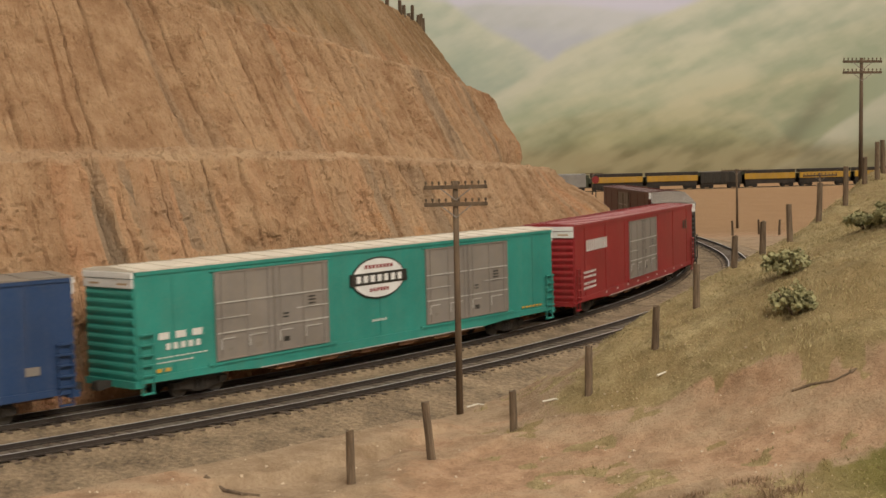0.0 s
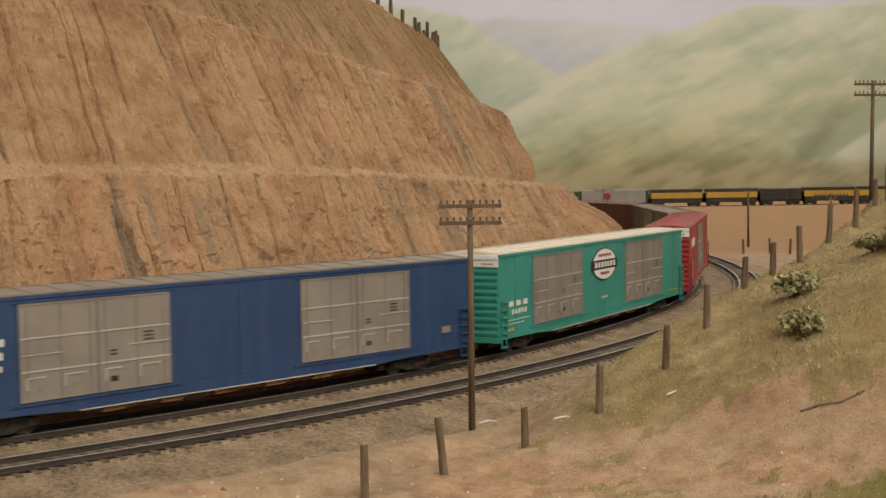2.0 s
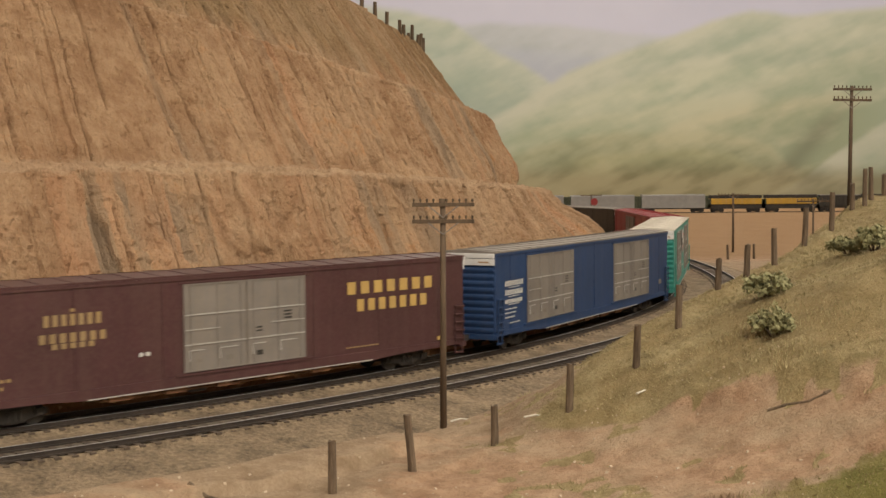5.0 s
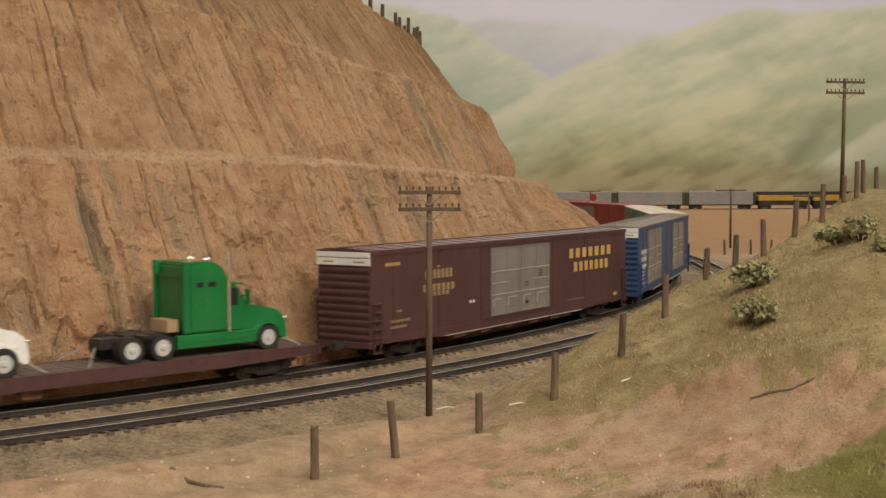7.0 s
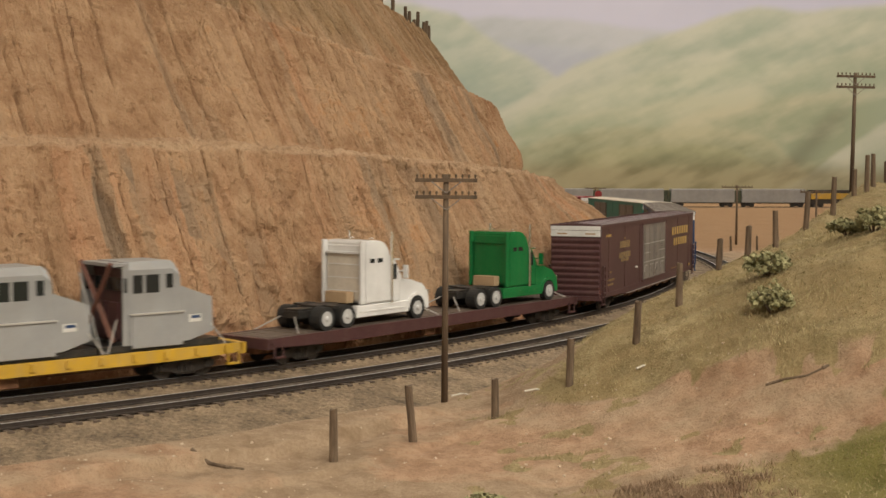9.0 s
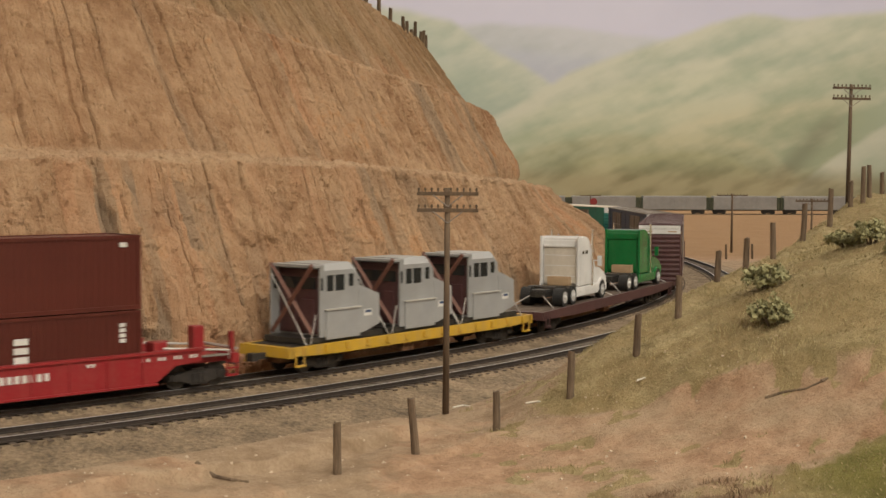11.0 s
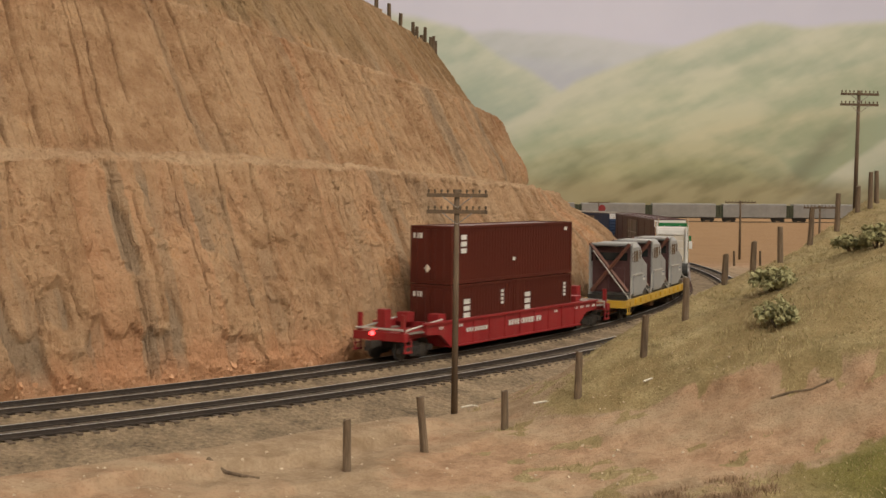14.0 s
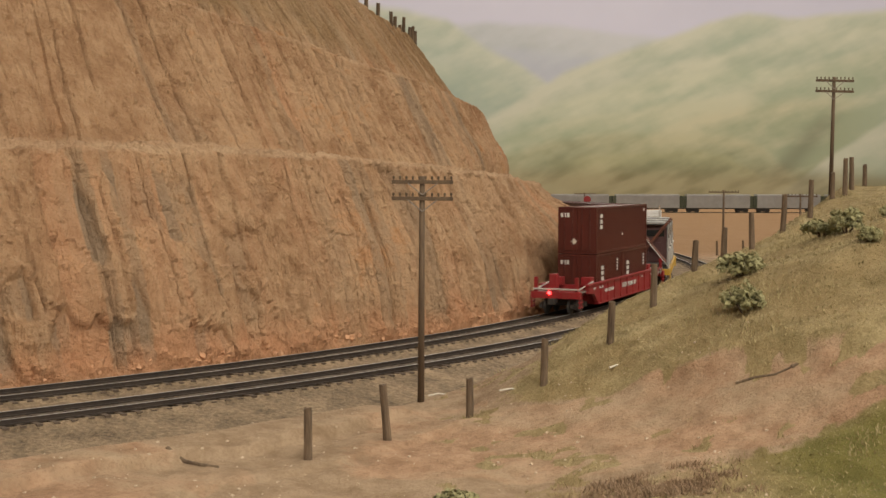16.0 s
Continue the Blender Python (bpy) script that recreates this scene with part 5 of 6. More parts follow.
# ---- grey machine cabs on the yellow flatcar ----
def machine_cab():
    mc = thing("machine_cab", "grey machine cab with maroon cross braces, chained down", "machine cab", "loads on the yellow flatcar")
    w = 1.32
    bm = bmesh.new()
    out = [(0.55, 0.28), (0.55, 3.45), (2.55, 3.45), (2.75, 3.3), (2.85, 2.45), (4.25, 1.95), (4.3, 0.6), (3.2, 0.28)]
    prism(bm, out, -w, w)
    bmesh.ops.bevel(bm, geom=[e for e in bm.edges if min(v.co.z for v in e.verts) > 3.2 and abs(e.verts[0].co.y - e.verts[1].co.y) < 0.01], offset=0.3, segments=1, affect="EDGES")
    part("cab_shell", bm, M_GREY, mc)
    part("roof_plate", boxes((-0.05, 0.6, -w, w, 3.3, 3.42)), M_GREY, mc)
    for sy in (-1, 1):
        part("rear_frame", boxes((-0.05, 0.6, *sorted((sy * w, sy * (w - 0.1))), 0.28, 3.35)) if sy > 0 else boxes((0.35, 0.6, -w, -w + 0.1, 0.28, 3.35)), M_GREY, mc)
        for a, c, z0, z1 in ((0.78, 1.2, 2.25, 2.95), (1.32, 1.9, 2.25, 2.95), (2.2, 2.5, 2.4, 2.95)):
            part("window", boxes((a, c, *sorted((sy * (w - 0.02), sy * (w + 0.012))), z0, z1)), M_GLASS, mc, "dark cab window")
            part("window_frame", boxes((a - 0.05, c + 0.05, *sorted((sy * (w - 0.02), sy * (w + 0.006))), z0 - 0.05, z1 + 0.05)), M_GREY, mc)
        part("side_door_seam", boxes((0.72, 2.88, *sorted((sy * w, sy * (w + 0.012))), 0.5, 0.53), (2.86, 2.89, *sorted((sy * w, sy * (w + 0.012))), 0.53, 2.2)), M_GREY, mc)
        part("rear_side_window", boxes((0.12, 0.42, *sorted((sy * (w - 0.11), sy * (w + 0.008))), 2.3, 2.85)) if sy > 0 else boxes((0.4, 0.52, -w - 0.008, -w + 0.02, 2.3, 2.85)), M_GLASS, mc, "dark window slot")
        part("side_box", boxes((0.7, 2.9, *sorted((sy * w, sy * (w + 0.06))), 0.15, 1.42), bevel=0.02), M_GREY, mc)
        part("ledge", boxes((0.65, 2.95, *sorted((sy * w, sy * (w + 0.12))), 1.42, 1.48)), M_LIGHTLINE, mc, "pale ledge")
        part("decal", boxes((3.2, 3.75, *sorted((sy * w, sy * (w + 0.01))), 1.0, 1.3)), M_OFFWHITE, mc, "small white and blue decal")
        part("decal_bar", boxes((3.3, 3.7, *sorted((sy * w, sy * (w + 0.016))), 1.14, 1.26)), M_BLUE, mc, "blue bar")
    part("rear_panel", boxes((0.45, 0.56, -w + 0.1, w - 0.1, 0.4, 3.2)), M_MAROON, mc, "dark recessed rear")
    for ya, yb, xa in ((-1.28, 1.15, -0.12), (1.28, -1.15, -0.02)):
        bm = bmesh.new()
        rod(bm, Vector((xa, ya, 3.42)), Vector((xa + 0.05, yb, 0.45)), 0.115, n=4)
        part("cross_brace", bm, M_BRACE, mc, "rust-brown diagonal brace")
    for k, (yy) in enumerate((-0.5, 0.5)):
        part("rear_door", boxes((0.36, 0.46, yy - 0.35, yy + 0.35, 0.5, 1.9)), M_MAROON, mc, "maroon lower panel")
    part("rear_light_window", boxes((0.40, 0.47, -1.0, 1.0, 2.35, 2.85)), M_GLASS, mc)
    part("skid", boxes((-0.5, 4.6, -1.25, 1.25, 0.04, 0.3)), M_BLACK, mc, "black skid")
    for a, c in (((-0.28, 1.0, 3.0), (-0.6, -1.42, 0.05)), ((0.05, -1.36, 1.3), (-0.35, -1.42, 0.05)), ((4.2, -1.3, 0.9), (4.8, -1.44, 0.05)), ((4.2, 1.3, 0.9), (4.8, 1.44, 0.05))):
        bm = bmesh.new()
        rod(bm, a, c, 0.028, n=6)
        part("tie_down", bm, M_LIGHTLINE, mc, "bright tie-down rod")
    return mc


cabs = [machine_cab()]
cabs += [copy_thing(cabs[0], Matrix()), copy_thing(cabs[0], Matrix())]


# ---- well car with containers ----
def well_car():
    car = thing("well_car", "bright red container well car with a lit marker lamp", "freight car", "freight train")
    for sy in (-1, 1):
        bm = bmesh.new()
        prism(bm, [(-8.6, 1.15), (-8.6, 1.62), (8.6, 1.62), (8.6, 1.15), (7.4, 1.05), (6.5, 0.42), (-6.5, 0.42), (-7.4, 1.05)], *sorted((sy * 1.32, sy * 1.5)))
        side = part("side_wall", bm, M_RED, car)
        part("top_chord", boxes((-8.7, 8.7, *sorted((sy * 1.28, sy * 1.58)), 1.58, 1.68)), M_RED, side)
        part("lower_flange", boxes((-6.6, 6.6, *sorted((sy * 1.3, sy * 1.58)), 0.38, 0.46)), M_RED, side)
        for k in range(9):
            xx = -6.0 + k * 1.5
            part("side_post", boxes((xx - 0.05, xx + 0.05, *sorted((sy * 1.5, sy * 1.55)), 0.46, 1.58)), M_RED, side)
    part("well_floor", boxes((-6.5, 6.5, -1.3, 1.3, 0.36, 0.5)), M_RED, car)
    for sx in (-1, 1):
        part("end_deck", boxes((*sorted((sx * 6.9, sx * 10.2)), -1.1, 1.1, 1.0, 1.25), bevel=0.02), M_RED, car)
        part("bulkhead", boxes((*sorted((sx * 6.45, sx * 6.6)), -1.3, 1.3, 0.5, 1.5)), M_RED, car)
        part("end_sill", boxes((*sorted((sx * 10.0, sx * 10.35)), -1.5, 1.5, 0.95, 1.35), bevel=0.02), M_RED, car)
        bm = bmesh.new()
        for sy in (-1, 1):
            rod(bm, (sx * 7.0, sy * 1.3, 1.75), (sx * 10.0, sy * 1.3, 1.45), 0.05, n=6)
            rod(bm, (sx * 10.0, sy * 1.3, 1.1), (sx * 10.0, sy * 1.3, 1.5), 0.04, n=6)
        rod(bm, (sx * 10.3, -1.35, 1.5), (sx * 10.3, 1.35, 1.5), 0.06, n=6)
        part("handrail", bm, M_LIGHTLINE, car, "pale handrail")
        part("brake_stand", boxes((*sorted((sx * 9.2, sx * 9.7)), 0.1, 0.6, 1.25, 2.35), bevel=0.05), M_RED, car)
        each("end_post", [(*sorted((sx * 10.05, sx * 10.2)), -1.35, -1.15, 1.3, 2.2), (*sorted((sx * 10.05, sx * 10.2)), 1.15, 1.35, 1.3, 2.2)], M_RED, car)
        each("guide", [(*sorted((sx * 6.6, sx * 7.2)), -1.25, -0.6, 1.5, 2.0), (*sorted((sx * 6.6, sx * 7.2)), 0.6, 1.25, 1.5, 2.0)], M_RED, car, bevel=0.03)
        each("walkway", [(*sorted((sx * 7.2, sx * 9.9)), -1.4, -1.05, 1.26, 1.32), (*sorted((sx * 7.2, sx * 9.9)), 1.05, 1.4, 1.26, 1.32)], M_SILVER, car, "grey walkway")
        coupler(car, sx * 10.2, sx)
        bogie(car, sx * 8.75, 0.48)
        for sy in (-1, 1):
            bm = bmesh.new()
            for xx in (9.8, 10.25):
                rod(bm, (sx * xx, sy * 1.46, 0.45), (sx * xx, sy * 1.46, 1.1), 0.04, n=5)
            box(bm, *sorted((sx * 9.75, sx * 10.3)), *sorted((sy * 1.4, sy * 1.52)), 0.42, 0.5)
            box(bm, *sorted((sx * 9.75, sx * 10.3)), *sorted((sy * 1.4, sy * 1.52)), 0.72, 0.78)
            part("step", bm, M_RED, car)
    lettering(car, -1.2, 2.2, 1.0, 1.28, 12, -1.52, M_OFFWHITE, "white lettering reduced to bars")
    lettering(car, -5.2, -3.2, 1.0, 1.2, 8, -1.52, M_OFFWHITE, "white number bars")
    for xx in (-7.6, -6.4, -5.9, 5.9, 6.6, 7.3, 8.0, 3.6):
        lettering(car, xx, xx + 0.4, 1.32, 1.45, 2, -1.52, M_OFFWHITE, "small white stencils")
    m, nt, b = mat("lit_red_lens", 0.3)
    b.inputs["Base Color"].default_value = (0.8, 0.02, 0.02, 1)
    b.inputs["Emission Color"].default_value = (1.0, 0.03, 0.03, 1)
    b.inputs["Emission Strength"].default_value = 14.0
    bm = bmesh.new()
    rod(bm, (-10.36, 0.35, 1.28), (-10.46, 0.35, 1.28), 0.11, 0.09, 12)
    part("marker_lamp", bm, m, car, "glowing red marker lamp")
    return car


car_well = well_car()


def container(L, H, label, logos):
    co = thing("shipping_container", label, "container", "containers in the well car")
    h, w = L / 2, 1.22
    part("shell", boxes((-h + 0.04, h - 0.04, -w + 0.05, w - 0.05, 0.05, H - 0.04)), M_DARKRED, co)
    n = int(L / 0.28)
    corr = mesh_of(boxes((-0.08, 0.08, -w + 0.03, -w + 0.055, 0.16, H - 0.14)), "corrugation", M_DARKRED)
    for i in range(n):
        o = new("corrugation", corr)
        o.parent = co
        o.location = ((-h + 0.3 + i * (L - 0.6) / (n - 1)) * K, 0, 0)
    fr = []
    for z0, z1 in ((0, 0.16), (H - 0.13, H)):
        for sy in (-1, 1):
            fr.append((-h, h, *sorted((sy * w, sy * (w - 0.12))), z0, z1))
        for sx in (-1, 1):
            fr.append((*sorted((sx * h, sx * (h - 0.12))), -w + 0.12, w - 0.12, z0, z1))
    for sx in (-1, 1):
        for sy in (-1, 1):
            fr.append((*sorted((sx * h, sx * (h - 0.16))), *sorted((sy * w, sy * (w - 0.16))), 0.16, H - 0.13))
    part("corner_frame", boxes(*fr), M_DARKRED, co)
    for sy in (-0.55, 0.55):
        leaf = part("door_leaf", boxes((-h - 0.015, -h + 0.045, sy - 0.53, sy + 0.53, 0.2, H - 0.18)), M_DARKRED, co)
        bm = bmesh.new()
        for yy in (-0.25, 0.25):
            rod(bm, (-h - 0.04, sy + yy, 0.15), (-h - 0.04, sy + yy, H - 0.15), 0.025, n=6)
        part("lock_rod", bm, M_DARKRED, leaf)
    for x0, x1, z0, z1, k in logos:
        part("logo", boxes(*[(x0, x1, -w - 0.004, -w + 0.013, z0 + i * (z1 - z0) / k, z0 + (i + 0.7) * (z1 - z0) / k) for i in range(k)]), M_OFFWHITE, co, "white upright logo bars")
    part("door_logo", boxes(*[(-h - 0.03, -h - 0.01, 0.5 + 0.2 * k, 0.64 + 0.2 * k, H - 0.62, H - 0.36) for k in range(3)]), M_OFFWHITE, co, "white door mark")
    bm = bmesh.new()
    rod(bm, (-h - 0.03, 0.2, 0.75), (-h - 0.01, 0.2, 0.75), 0.2, n=4)
    part("hazard_mark", bm, M_CREAM, co, "small pale diamond mark")
    return co


container_top = container(12.19, 2.85, "dark red forty-foot container stacked on two others", [(-5.25, -4.75, 1.5, 2.5, 3), (5.2, 5.5, 2.4, 2.65, 1), (-0.3, -0.05, 0.95, 1.2, 1)])
container_low_a = container(6.06, 2.8, "dark red twenty-foot container in the well", [(-1.9, -1.35, 1.15, 2.15, 3), (1.6, 1.85, 1.6, 2.4, 4)])
container_low_b = container(6.06, 2.8, "dark red twenty-foot container in the well", [(-2.1, -1.55, 1.15, 2.15, 3), (2.1, 2.35, 1.6, 2.4, 4)])


# ---- the far train ----
def far_car(kind_label, paint, L, top, wall_low, name="far_freight_car"):
    car = thing(name, kind_label, "freight car", "far train")
    h = L / 2
    part("body", boxes((-h, h, -1.45, 1.45, wall_low, top), bevel=0.1), paint, car)
    part("roof", boxes((-h - 0.05, h + 0.05, -1.3, 1.3, top, top + (0.75 if paint is M_YELLOW else 0.16)), bevel=0.04), M_IRON if paint is M_YELLOW else M_GREY if paint is M_GREY else M_ROOFGREY, car)
    for k in range(5):
        xx = -h + 1.2 + k * (L - 2.4) / 4
        part("side_rib", boxes((xx - 0.08, xx + 0.08, -1.53, -1.44, wall_low + 0.1, top - 0.1)), paint, car)
    part("underframe", boxes((-h - 0.8, h + 0.8, -1.2, 1.2, 0.75, wall_low)), M_IRON, car)
    for sx in (-1, 1):
        bogie(car, sx * (h - 1.6))
        # dark green block added to stand in for the shaded gap between cars
        part("gap_block", boxes((*sorted((sx * h, sx * (h + 0.75))), -1.2, 1.2, 1.0, top - 0.2)), M_SHADE, car, "dark green block filling the shaded gap between cars")
    return car


FAR = []
yellow_far = far_car("yellow car with a dark roof on the distant line", M_YELLOW, 11.3, 3.05, 1.75)
grey_far = far_car("grey covered hopper on the distant line", M_GREY, 14.2, 3.85, 0.95)
black_far = far_car("black tank-like car on the distant line", M_BLACK, 9.2, 3.6, 1.1)


def far_train():
    x = 0.0
    used = set()
    order = ["y", "y", "y", "k", "y", "y"] + ["g"] * 11
    for code in order:
        src = {"y": yellow_far, "g": grey_far, "k": black_far}[code]
        L = {"y": 12.3, "g": 15.8, "k": 9.4}[code]
        ob = src if code not in used else copy_thing(src, Matrix())
        used.add(code)
        FAR.append((ob, x - L / 2))
        x -= L
    return x


far_train()
fb = thing("far_track", "distant single track on a low gravel bed", "railway track", kind="structure")
part("rail", boxes((-330, 330, 300.2, 300.35, 0.15, 0.35)), M_RAIL, fb)
part("rail", boxes((-330, 330, 301.6, 301.75, 0.15, 0.35)), M_RAIL, fb)
bm = bmesh.new()
v = [bm.verts.new(p) for p in ((-330, 297.0, -0.1), (330, 297.0, -0.1), (330, 298.9, 0.25), (-330, 298.9, 0.25), (330, 303.0, 0.25), (-330, 303.0, 0.25), (330, 305.0, -0.1), (-330, 305.0, -0.1))]
for f in ((0, 1, 2, 3), (3, 2, 4, 5), (5, 4, 6, 7)):
    bm.faces.new([v[i] for i in f])
part("gravel_bed", bm, M_BALLAST, fb)

# a red-lens signal near the far line
sg = thing("signal", "small trackside signal with a round red lens", "signal")
bm = bmesh.new()
rod(bm, (0, 0, -0.5), (0, 0, 4.2), 0.09, n=8)
part("mast", bm, M_IRON, sg)
bm = bmesh.new()
rod(bm, (0, -0.1, 4.3), (0, 0.15, 4.3), 0.62, n=20)
part("lens", bm, M_RED, sg, "round red lens")
put(sg, 27.6, 230, 0.0)


# ---- shrubs ----
def shrub(x, y, rad, high, seed, label="grey-green sagebrush clump on dry grass"):
    rnd = random.Random(seed)
    sh = thing("shrub", label, "shrub", "sagebrush on the slope")
    bm = bmesh.new()
    for k in range(9):
        a = rnd.uniform(0, 6.28)
        rod(bm, (0, 0, -0.15), (rad * 0.7 * math.cos(a), rad * 0.7 * math.sin(a), high * rnd.uniform(0.4, 0.8)), 0.04, 0.015, 5)
    tagged(part("stem_tangle", bm, M_POST, sh, "thin brown stems"), kind="stuff")
    bm = bmesh.new()
    for k in range(46):
        a, q = rnd.uniform(0, 6.28), rnd.random() ** 0.5
        r0 = rad * q
        zc = high * (0.25 + 0.65 * rnd.random() * math.sqrt(max(0.05, 1 - q * q * 0.9)))
        cc = Vector((r0 * math.cos(a), r0 * math.sin(a), zc))
        cr = rad * rnd.uniform(0.13, 0.26)
        for j in range(26):
            d = Vector((rnd.gauss(0, 1), rnd.gauss(0, 1), rnd.gauss(0.2, 0.9))).normalized()
            p = cc + d * cr * rnd.uniform(0.6, 1.1)
            t = d.orthogonal().normalized()
            t.rotate(Euler((rnd.uniform(0, 6), rnd.uniform(0, 6), rnd.uniform(0, 6))))
            n = d.cross(t)
            s = rnd.uniform(0.05, 0.10)
            vs = [bm.verts.new(p + t * s * ca + n * s * sa + d * s * 0.4 * lift) for ca, sa, lift in ((-1, -0.6, 0), (1, -0.5, 0.5), (0.9, 0.7, 1), (-0.8, 0.8, 0.3))]
            bm.faces.new(vs)
    part("foliage", bm, M_SAGE, sh)
    return put(sh, x, y, ground_at(x, y) - 0.03)


for i, (x, y, r, h) in enumerate(((12.7, 51.0, 0.85, 1.15), (11.95, 46.9, 0.75, 1.1), (17.1, 55.2, 0.75, 0.75), (17.6, 53.6, 0.7, 1.15), (17.2, 49.5, 0.4, 0.6), (20.2, 55.0, 0.7, 0.8), (1.6, 38.2, 0.6, 0.5))):
    shrub(x, y, r, h, 100 + i)


# ---- dry grass on the slope ----
def grass_field(n, seed):
    r = np.random.default_rng(seed)
    x = r.uniform(-8, 32, n * 3)
    y = r.uniform(34, 80, n * 3)
    cov = ground_cover(x, y)[:, 0]
    keep = (r.random(n * 3) < cov * np.clip(1.3 - (y - 40) / 60, 0.3, 1)) & (cov > 0.25)
    x, y = x[keep][:n], y[keep][:n]
    z = ground_height(x, y)
    m = len(x)
    a = r.uniform(0, 6.28, m)
    w = r.uniform(0.012, 0.028, m)
    h = r.uniform(0.03, 0.085, m) * (1 + 1.2 * (value_noise(x / 2, y / 2, 7) > 0.62))
    lx, ly = r.normal(0, 0.06, m), r.normal(0, 0.06, m)
    v = np.empty((m, 3, 3))
    v[:, 0] = np.stack([x - w * np.cos(a), y - w * np.sin(a), z - 0.02], -1)
    v[:, 1] = np.stack([x + w * np.cos(a), y + w * np.sin(a), z - 0.02], -1)
    v[:, 2] = np.stack([x + lx, y + ly, z + h], -1)
    me = bpy.data.meshes.new("grass")
    me.from_pydata((v.reshape(-1, 3) * K).tolist(), [], np.arange(m * 3).reshape(m, 3).tolist())
    me.materials.append(M_DRYGRASS)
    tagged(new("grass", me), "short dry straw-coloured grass on the slope", "grass", kind="stuff")


grass_field(110000, 5)


# ---- dead brush at the lower edge of the bare path ----
def dead_brush(n, seed):
    r = np.random.default_rng(seed)
    x, y = r.uniform(4.5, 10.5, n * 4), r.uniform(36.2, 39.3, n * 4)
    keep = fractal(x / 1.6, y / 0.9, 3, 64) + 0.10 * np.cos((x - 7.5) / 2.2) + r.normal(0, 0.05, n * 4) > 0.62
    x, y = x[keep][:n], y[keep][:n]
    m = len(x)
    z = ground_height(x, y)
    a, w, h = r.uniform(0, 6.28, m), r.uniform(0.012, 0.03, m), r.uniform(0.05, 0.24, m)
    lx, ly = r.normal(0, 0.09, m), r.normal(0, 0.09, m)
    v = np.empty((m, 3, 3))
    v[:, 0] = np.stack([x - w * np.cos(a), y - w * np.sin(a), z - 0.02], -1)
    v[:, 1] = np.stack([x + w * np.cos(a), y + w * np.sin(a), z - 0.02], -1)
    v[:, 2] = np.stack([x + lx, y + ly, z + h], -1)
    me = bpy.data.meshes.new("dead_brush")
    me.from_pydata((v.reshape(-1, 3) * K).tolist(), [], np.arange(m * 3).reshape(m, 3).tolist())
    me.materials.append(M_BRUSH)
    tagged(new("dead_brush", me), "matted brown dead brush beside the bare path", "brush", kind="stuff")


dead_brush(6000, 8)


# ---- loose stones ----
def stones(name, label, pts, seed, material):
    rnd = random.Random(seed)
    bm = bmesh.new()
    for x, y, z, s in pts:
        turn = Euler((rnd.uniform(0, 6), rnd.uniform(0, 6), rnd.uniform(0, 6))).to_matrix()
        c = Vector((x, y, z))
        vs = [bm.verts.new(c + turn @ Vector((s * a * rnd.uniform(0.45, 1), s * b * rnd.uniform(0.4, 0.9), s * d * rnd.uniform(0.3, 0.8)))) for a in (-1, 1) for b in (-1, 1) for d in (-1, 1)]
        for f in ((0, 1, 3, 2), (4, 6, 7, 5), (0, 4, 5, 1), (2, 3, 7, 6), (0, 2, 6, 4), (1, 5, 7, 3)):
            bm.faces.new([vs[i] for i in f])
    tagged(part(name, bm, material), label, "stones", kind="stuff")


rnd = random.Random(12)
pts = []
for k in range(700):
    s, d = rnd.uniform(-110, 10), -2.85 + abs(rnd.gauss(0, 0.14))
    x, y, _ = on_line(s, d)
    pts.append((float(x), float(y), rnd.uniform(-0.45, 0.2), rnd.choice((0.05, 0.06, 0.08, 0.11, 0.15))))
stones("toe_rubble", "crumbled clay rubble along the foot of the cut", pts, 3, M_RUBBLE)
pts = []
for k in range(420):
    x, y = rnd.uniform(-20, 12), rnd.uniform(36, 48)
    if line_coords(np.array([x]), np.array([y]))[1][0] > 8.5:
        pts.append((x, y, ground_at(x, y), rnd.choice((0.02, 0.025, 0.03, 0.04, 0.06))))
stones("ground_pebbles", "pale pebbles scattered on the sandy ground", pts, 4, M_STONE)

# bleached twigs near the pole and the fence
for x, y, turn in ((1.1, 50.9, 25), (3.7, 47.9, 10), (7.4, 46.6, 40)):
    st = bmesh.new()
    rod(st, (-0.35, 0, 0.05), (0.1, 0.06, 0.1), 0.035, 0.03, 6)
    rod(st, (0.1, 0.06, 0.1), (0.42, -0.04, 0.05), 0.03, 0.02, 6)
    ob = tagged(part("twig", st, M_CREAM), "bleached pale twig lying on sandy ground", "twig", "twigs on the ground")
    put(ob, x, y, ground_at(x, y), turn)

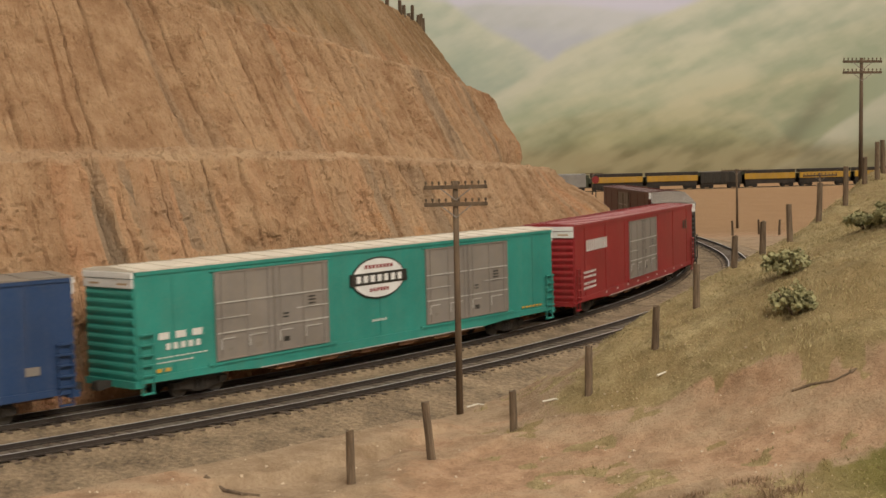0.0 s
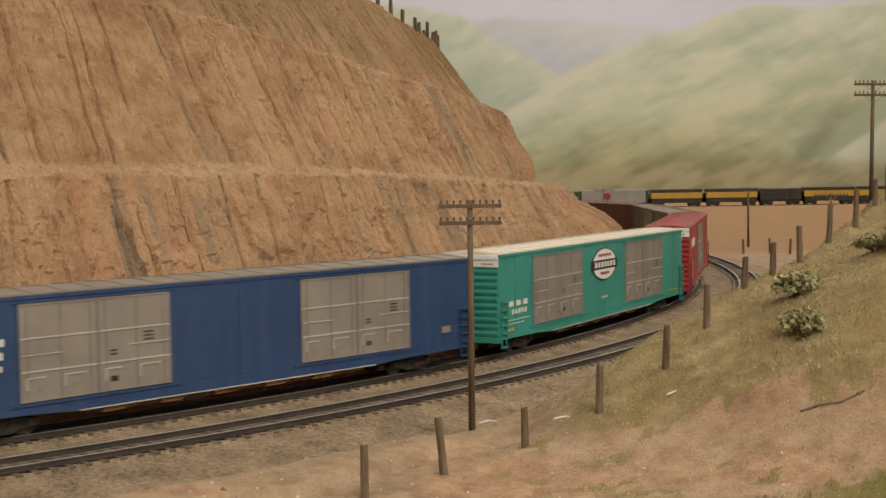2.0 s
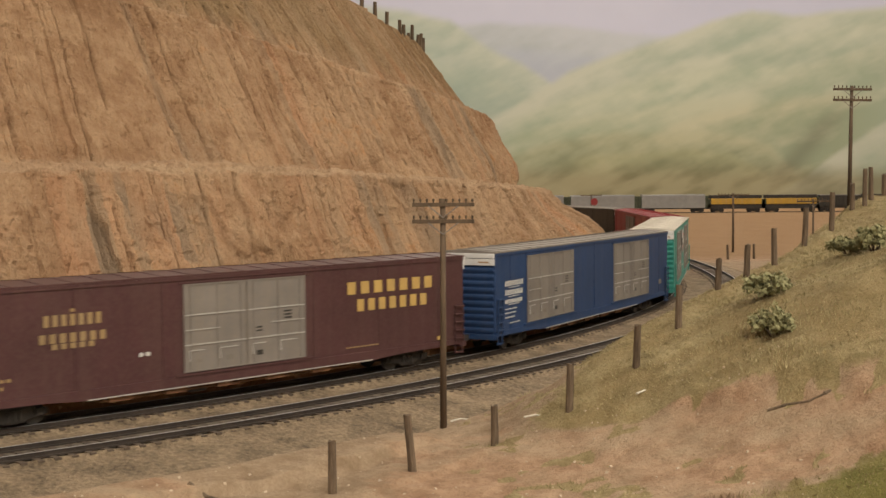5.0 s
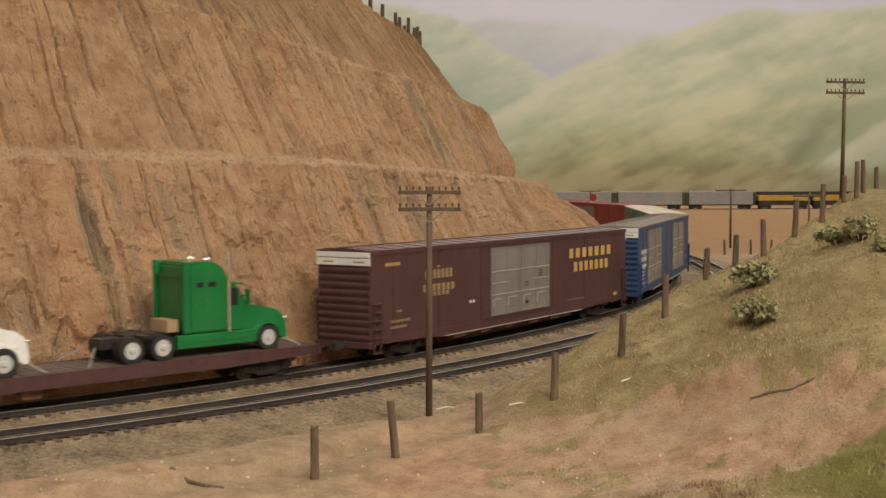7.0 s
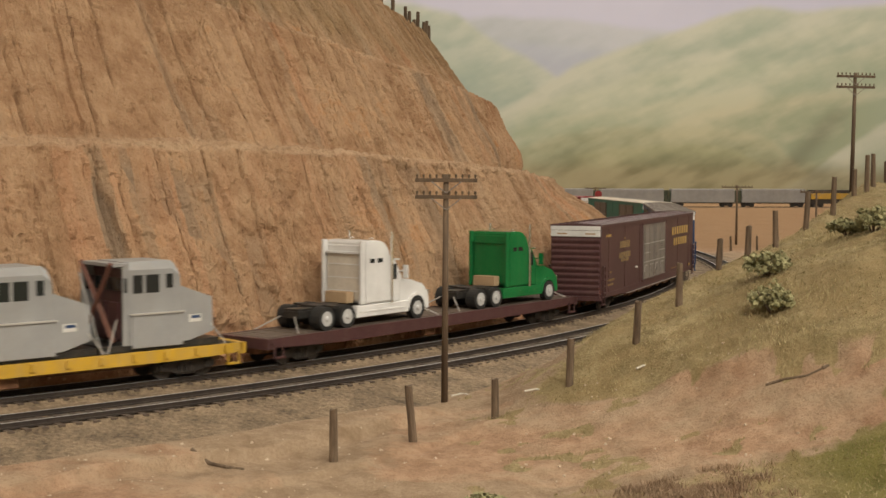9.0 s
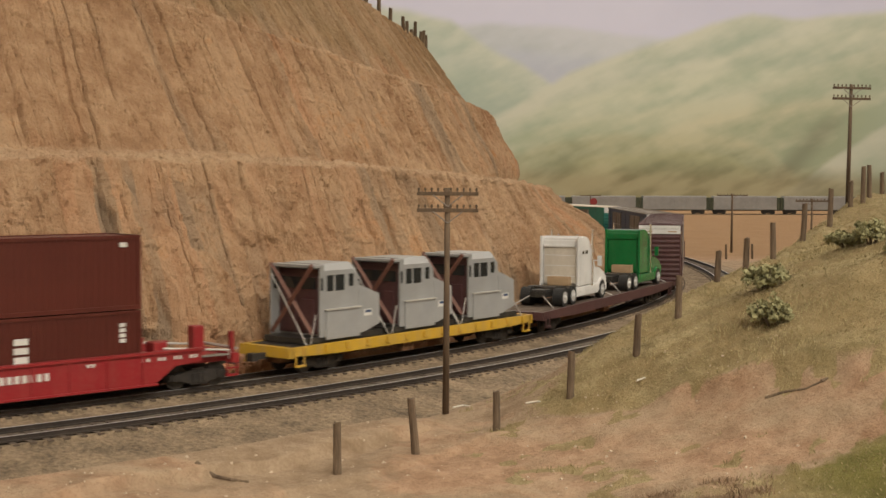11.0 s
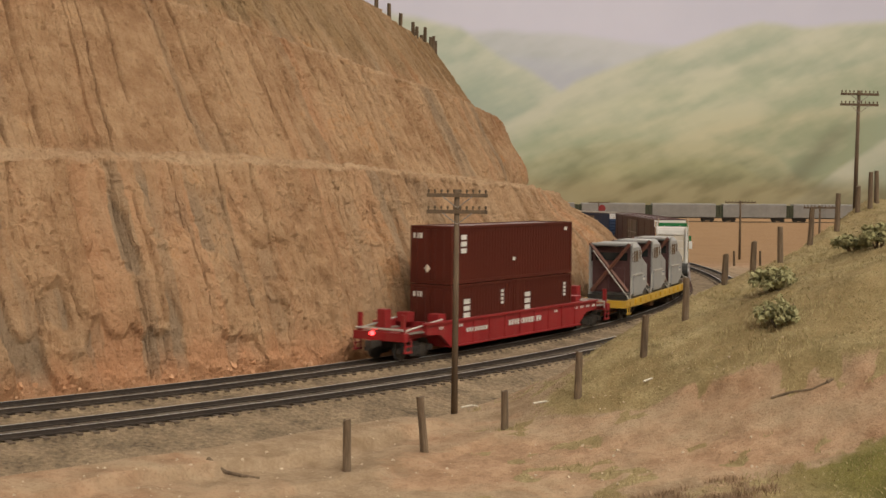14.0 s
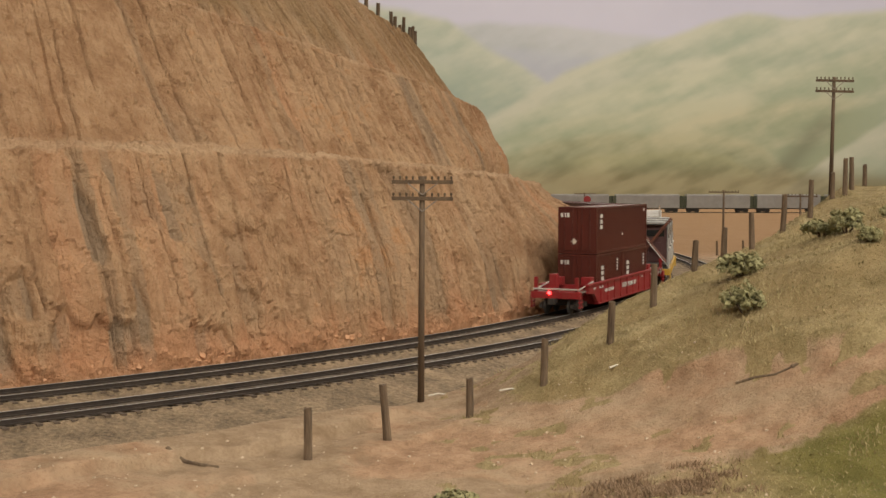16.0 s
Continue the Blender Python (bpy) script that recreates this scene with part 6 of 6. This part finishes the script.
# sticks lying on the ground, half sunk in it
for x0, y0, x1, y1, r in ((10.8, 43.05, 12.5, 42.55, 0.05), (-7.3, 40.95, -5.6, 40.3, 0.08)):
    st = bmesh.new()
    k = [Vector((x0 + (x1 - x0) * f, y0 + (y1 - y0) * f + 0.08 * math.sin(7 * f), 0)) for f in (0, 0.35, 0.7, 1)]
    for p in k:
        p.z = ground_at(p.x, p.y) + 0.02
    base = k[0].copy()
    for p, q, f in zip(k, k[1:], (1.0, 0.9, 0.8)):
        rod(st, p - base, q - base, r * f, r * f * 0.9, 7)
    if x0 > 0:
        rod(st, k[3] - base, k[3] - base + Vector((0.22, 0.05, 0.10)), r * 1.5, r * 0.8, 7)
    ob = tagged(part("fallen_branch", st, M_POST), "dry brown branch lying on bare earth", "branch")
    put(ob, base.x, base.y, base.z)


# ---- movement ----
def train_s(t):
    """How far the teal car's middle has come along the line."""
    return -73.63 + 9.843 * t + 0.048 * t * t - 0.00261 * t ** 3 + 0.35 * math.exp(-((t - 1.1) / 0.45) ** 2) + 0.5 * max(0.0, (t - 14.8) / 1.2)


def car_pose(s, half):
    xa, ya, _ = on_line(s - half)
    xb, yb, _ = on_line(s + half)
    return pose(float(xa + xb) / 2 * K, float(ya + yb) / 2 * K, 0, 0, 0, math.degrees(math.atan2(yb - ya, xb - xa)))


def motions():
    times = [0.5 * i for i in range(33)]
    consist = [(car_red_far, 85.8, 9.9, []), (car_black, 57.2, 9.9, []), (car_red, 28.65, 9.9, []), (car_teal, 0, 9.9, []), (car_blue, -28.52, 9.9, []), (car_maroon, -57.33, 9.9, []),
               (car_flat, -85.3, 9.6, [(tractor_green, (3.0, 0, 1.235)), (tractor_white, (-8.5, 0, 1.235))]),
               (car_yellow, -107.25, 6.5, [(cabs[0], (-7.35, 0, 1.235)), (cabs[1], (-1.95, 0, 1.235)), (cabs[2], (3.35, 0, 1.235))]),
               (car_well, -128.95, 8.75, [(container_top, (0, 0, 3.36)), (container_low_a, (-3.06, 0, 0.52)), (container_low_b, (3.06, 0, 0.52))])]
    for car, off, half, loads in consist:
        rows = [(t, car_pose(train_s(t) + off, half)) for t in times]
        walk(car, rows)
        for ob, (lx, ly, lz) in loads:
            walk(ob, [(t, m @ pose(lx * K, ly * K, lz * K)) for t, m in rows])
    # the distant train runs to the right
    for ob, off in FAR:
        walk(ob, [(t, pose((105.65 + off + 5.35 * t) * K, 301 * K, 0.35 * K)) for t in (0, 16)])


motions()
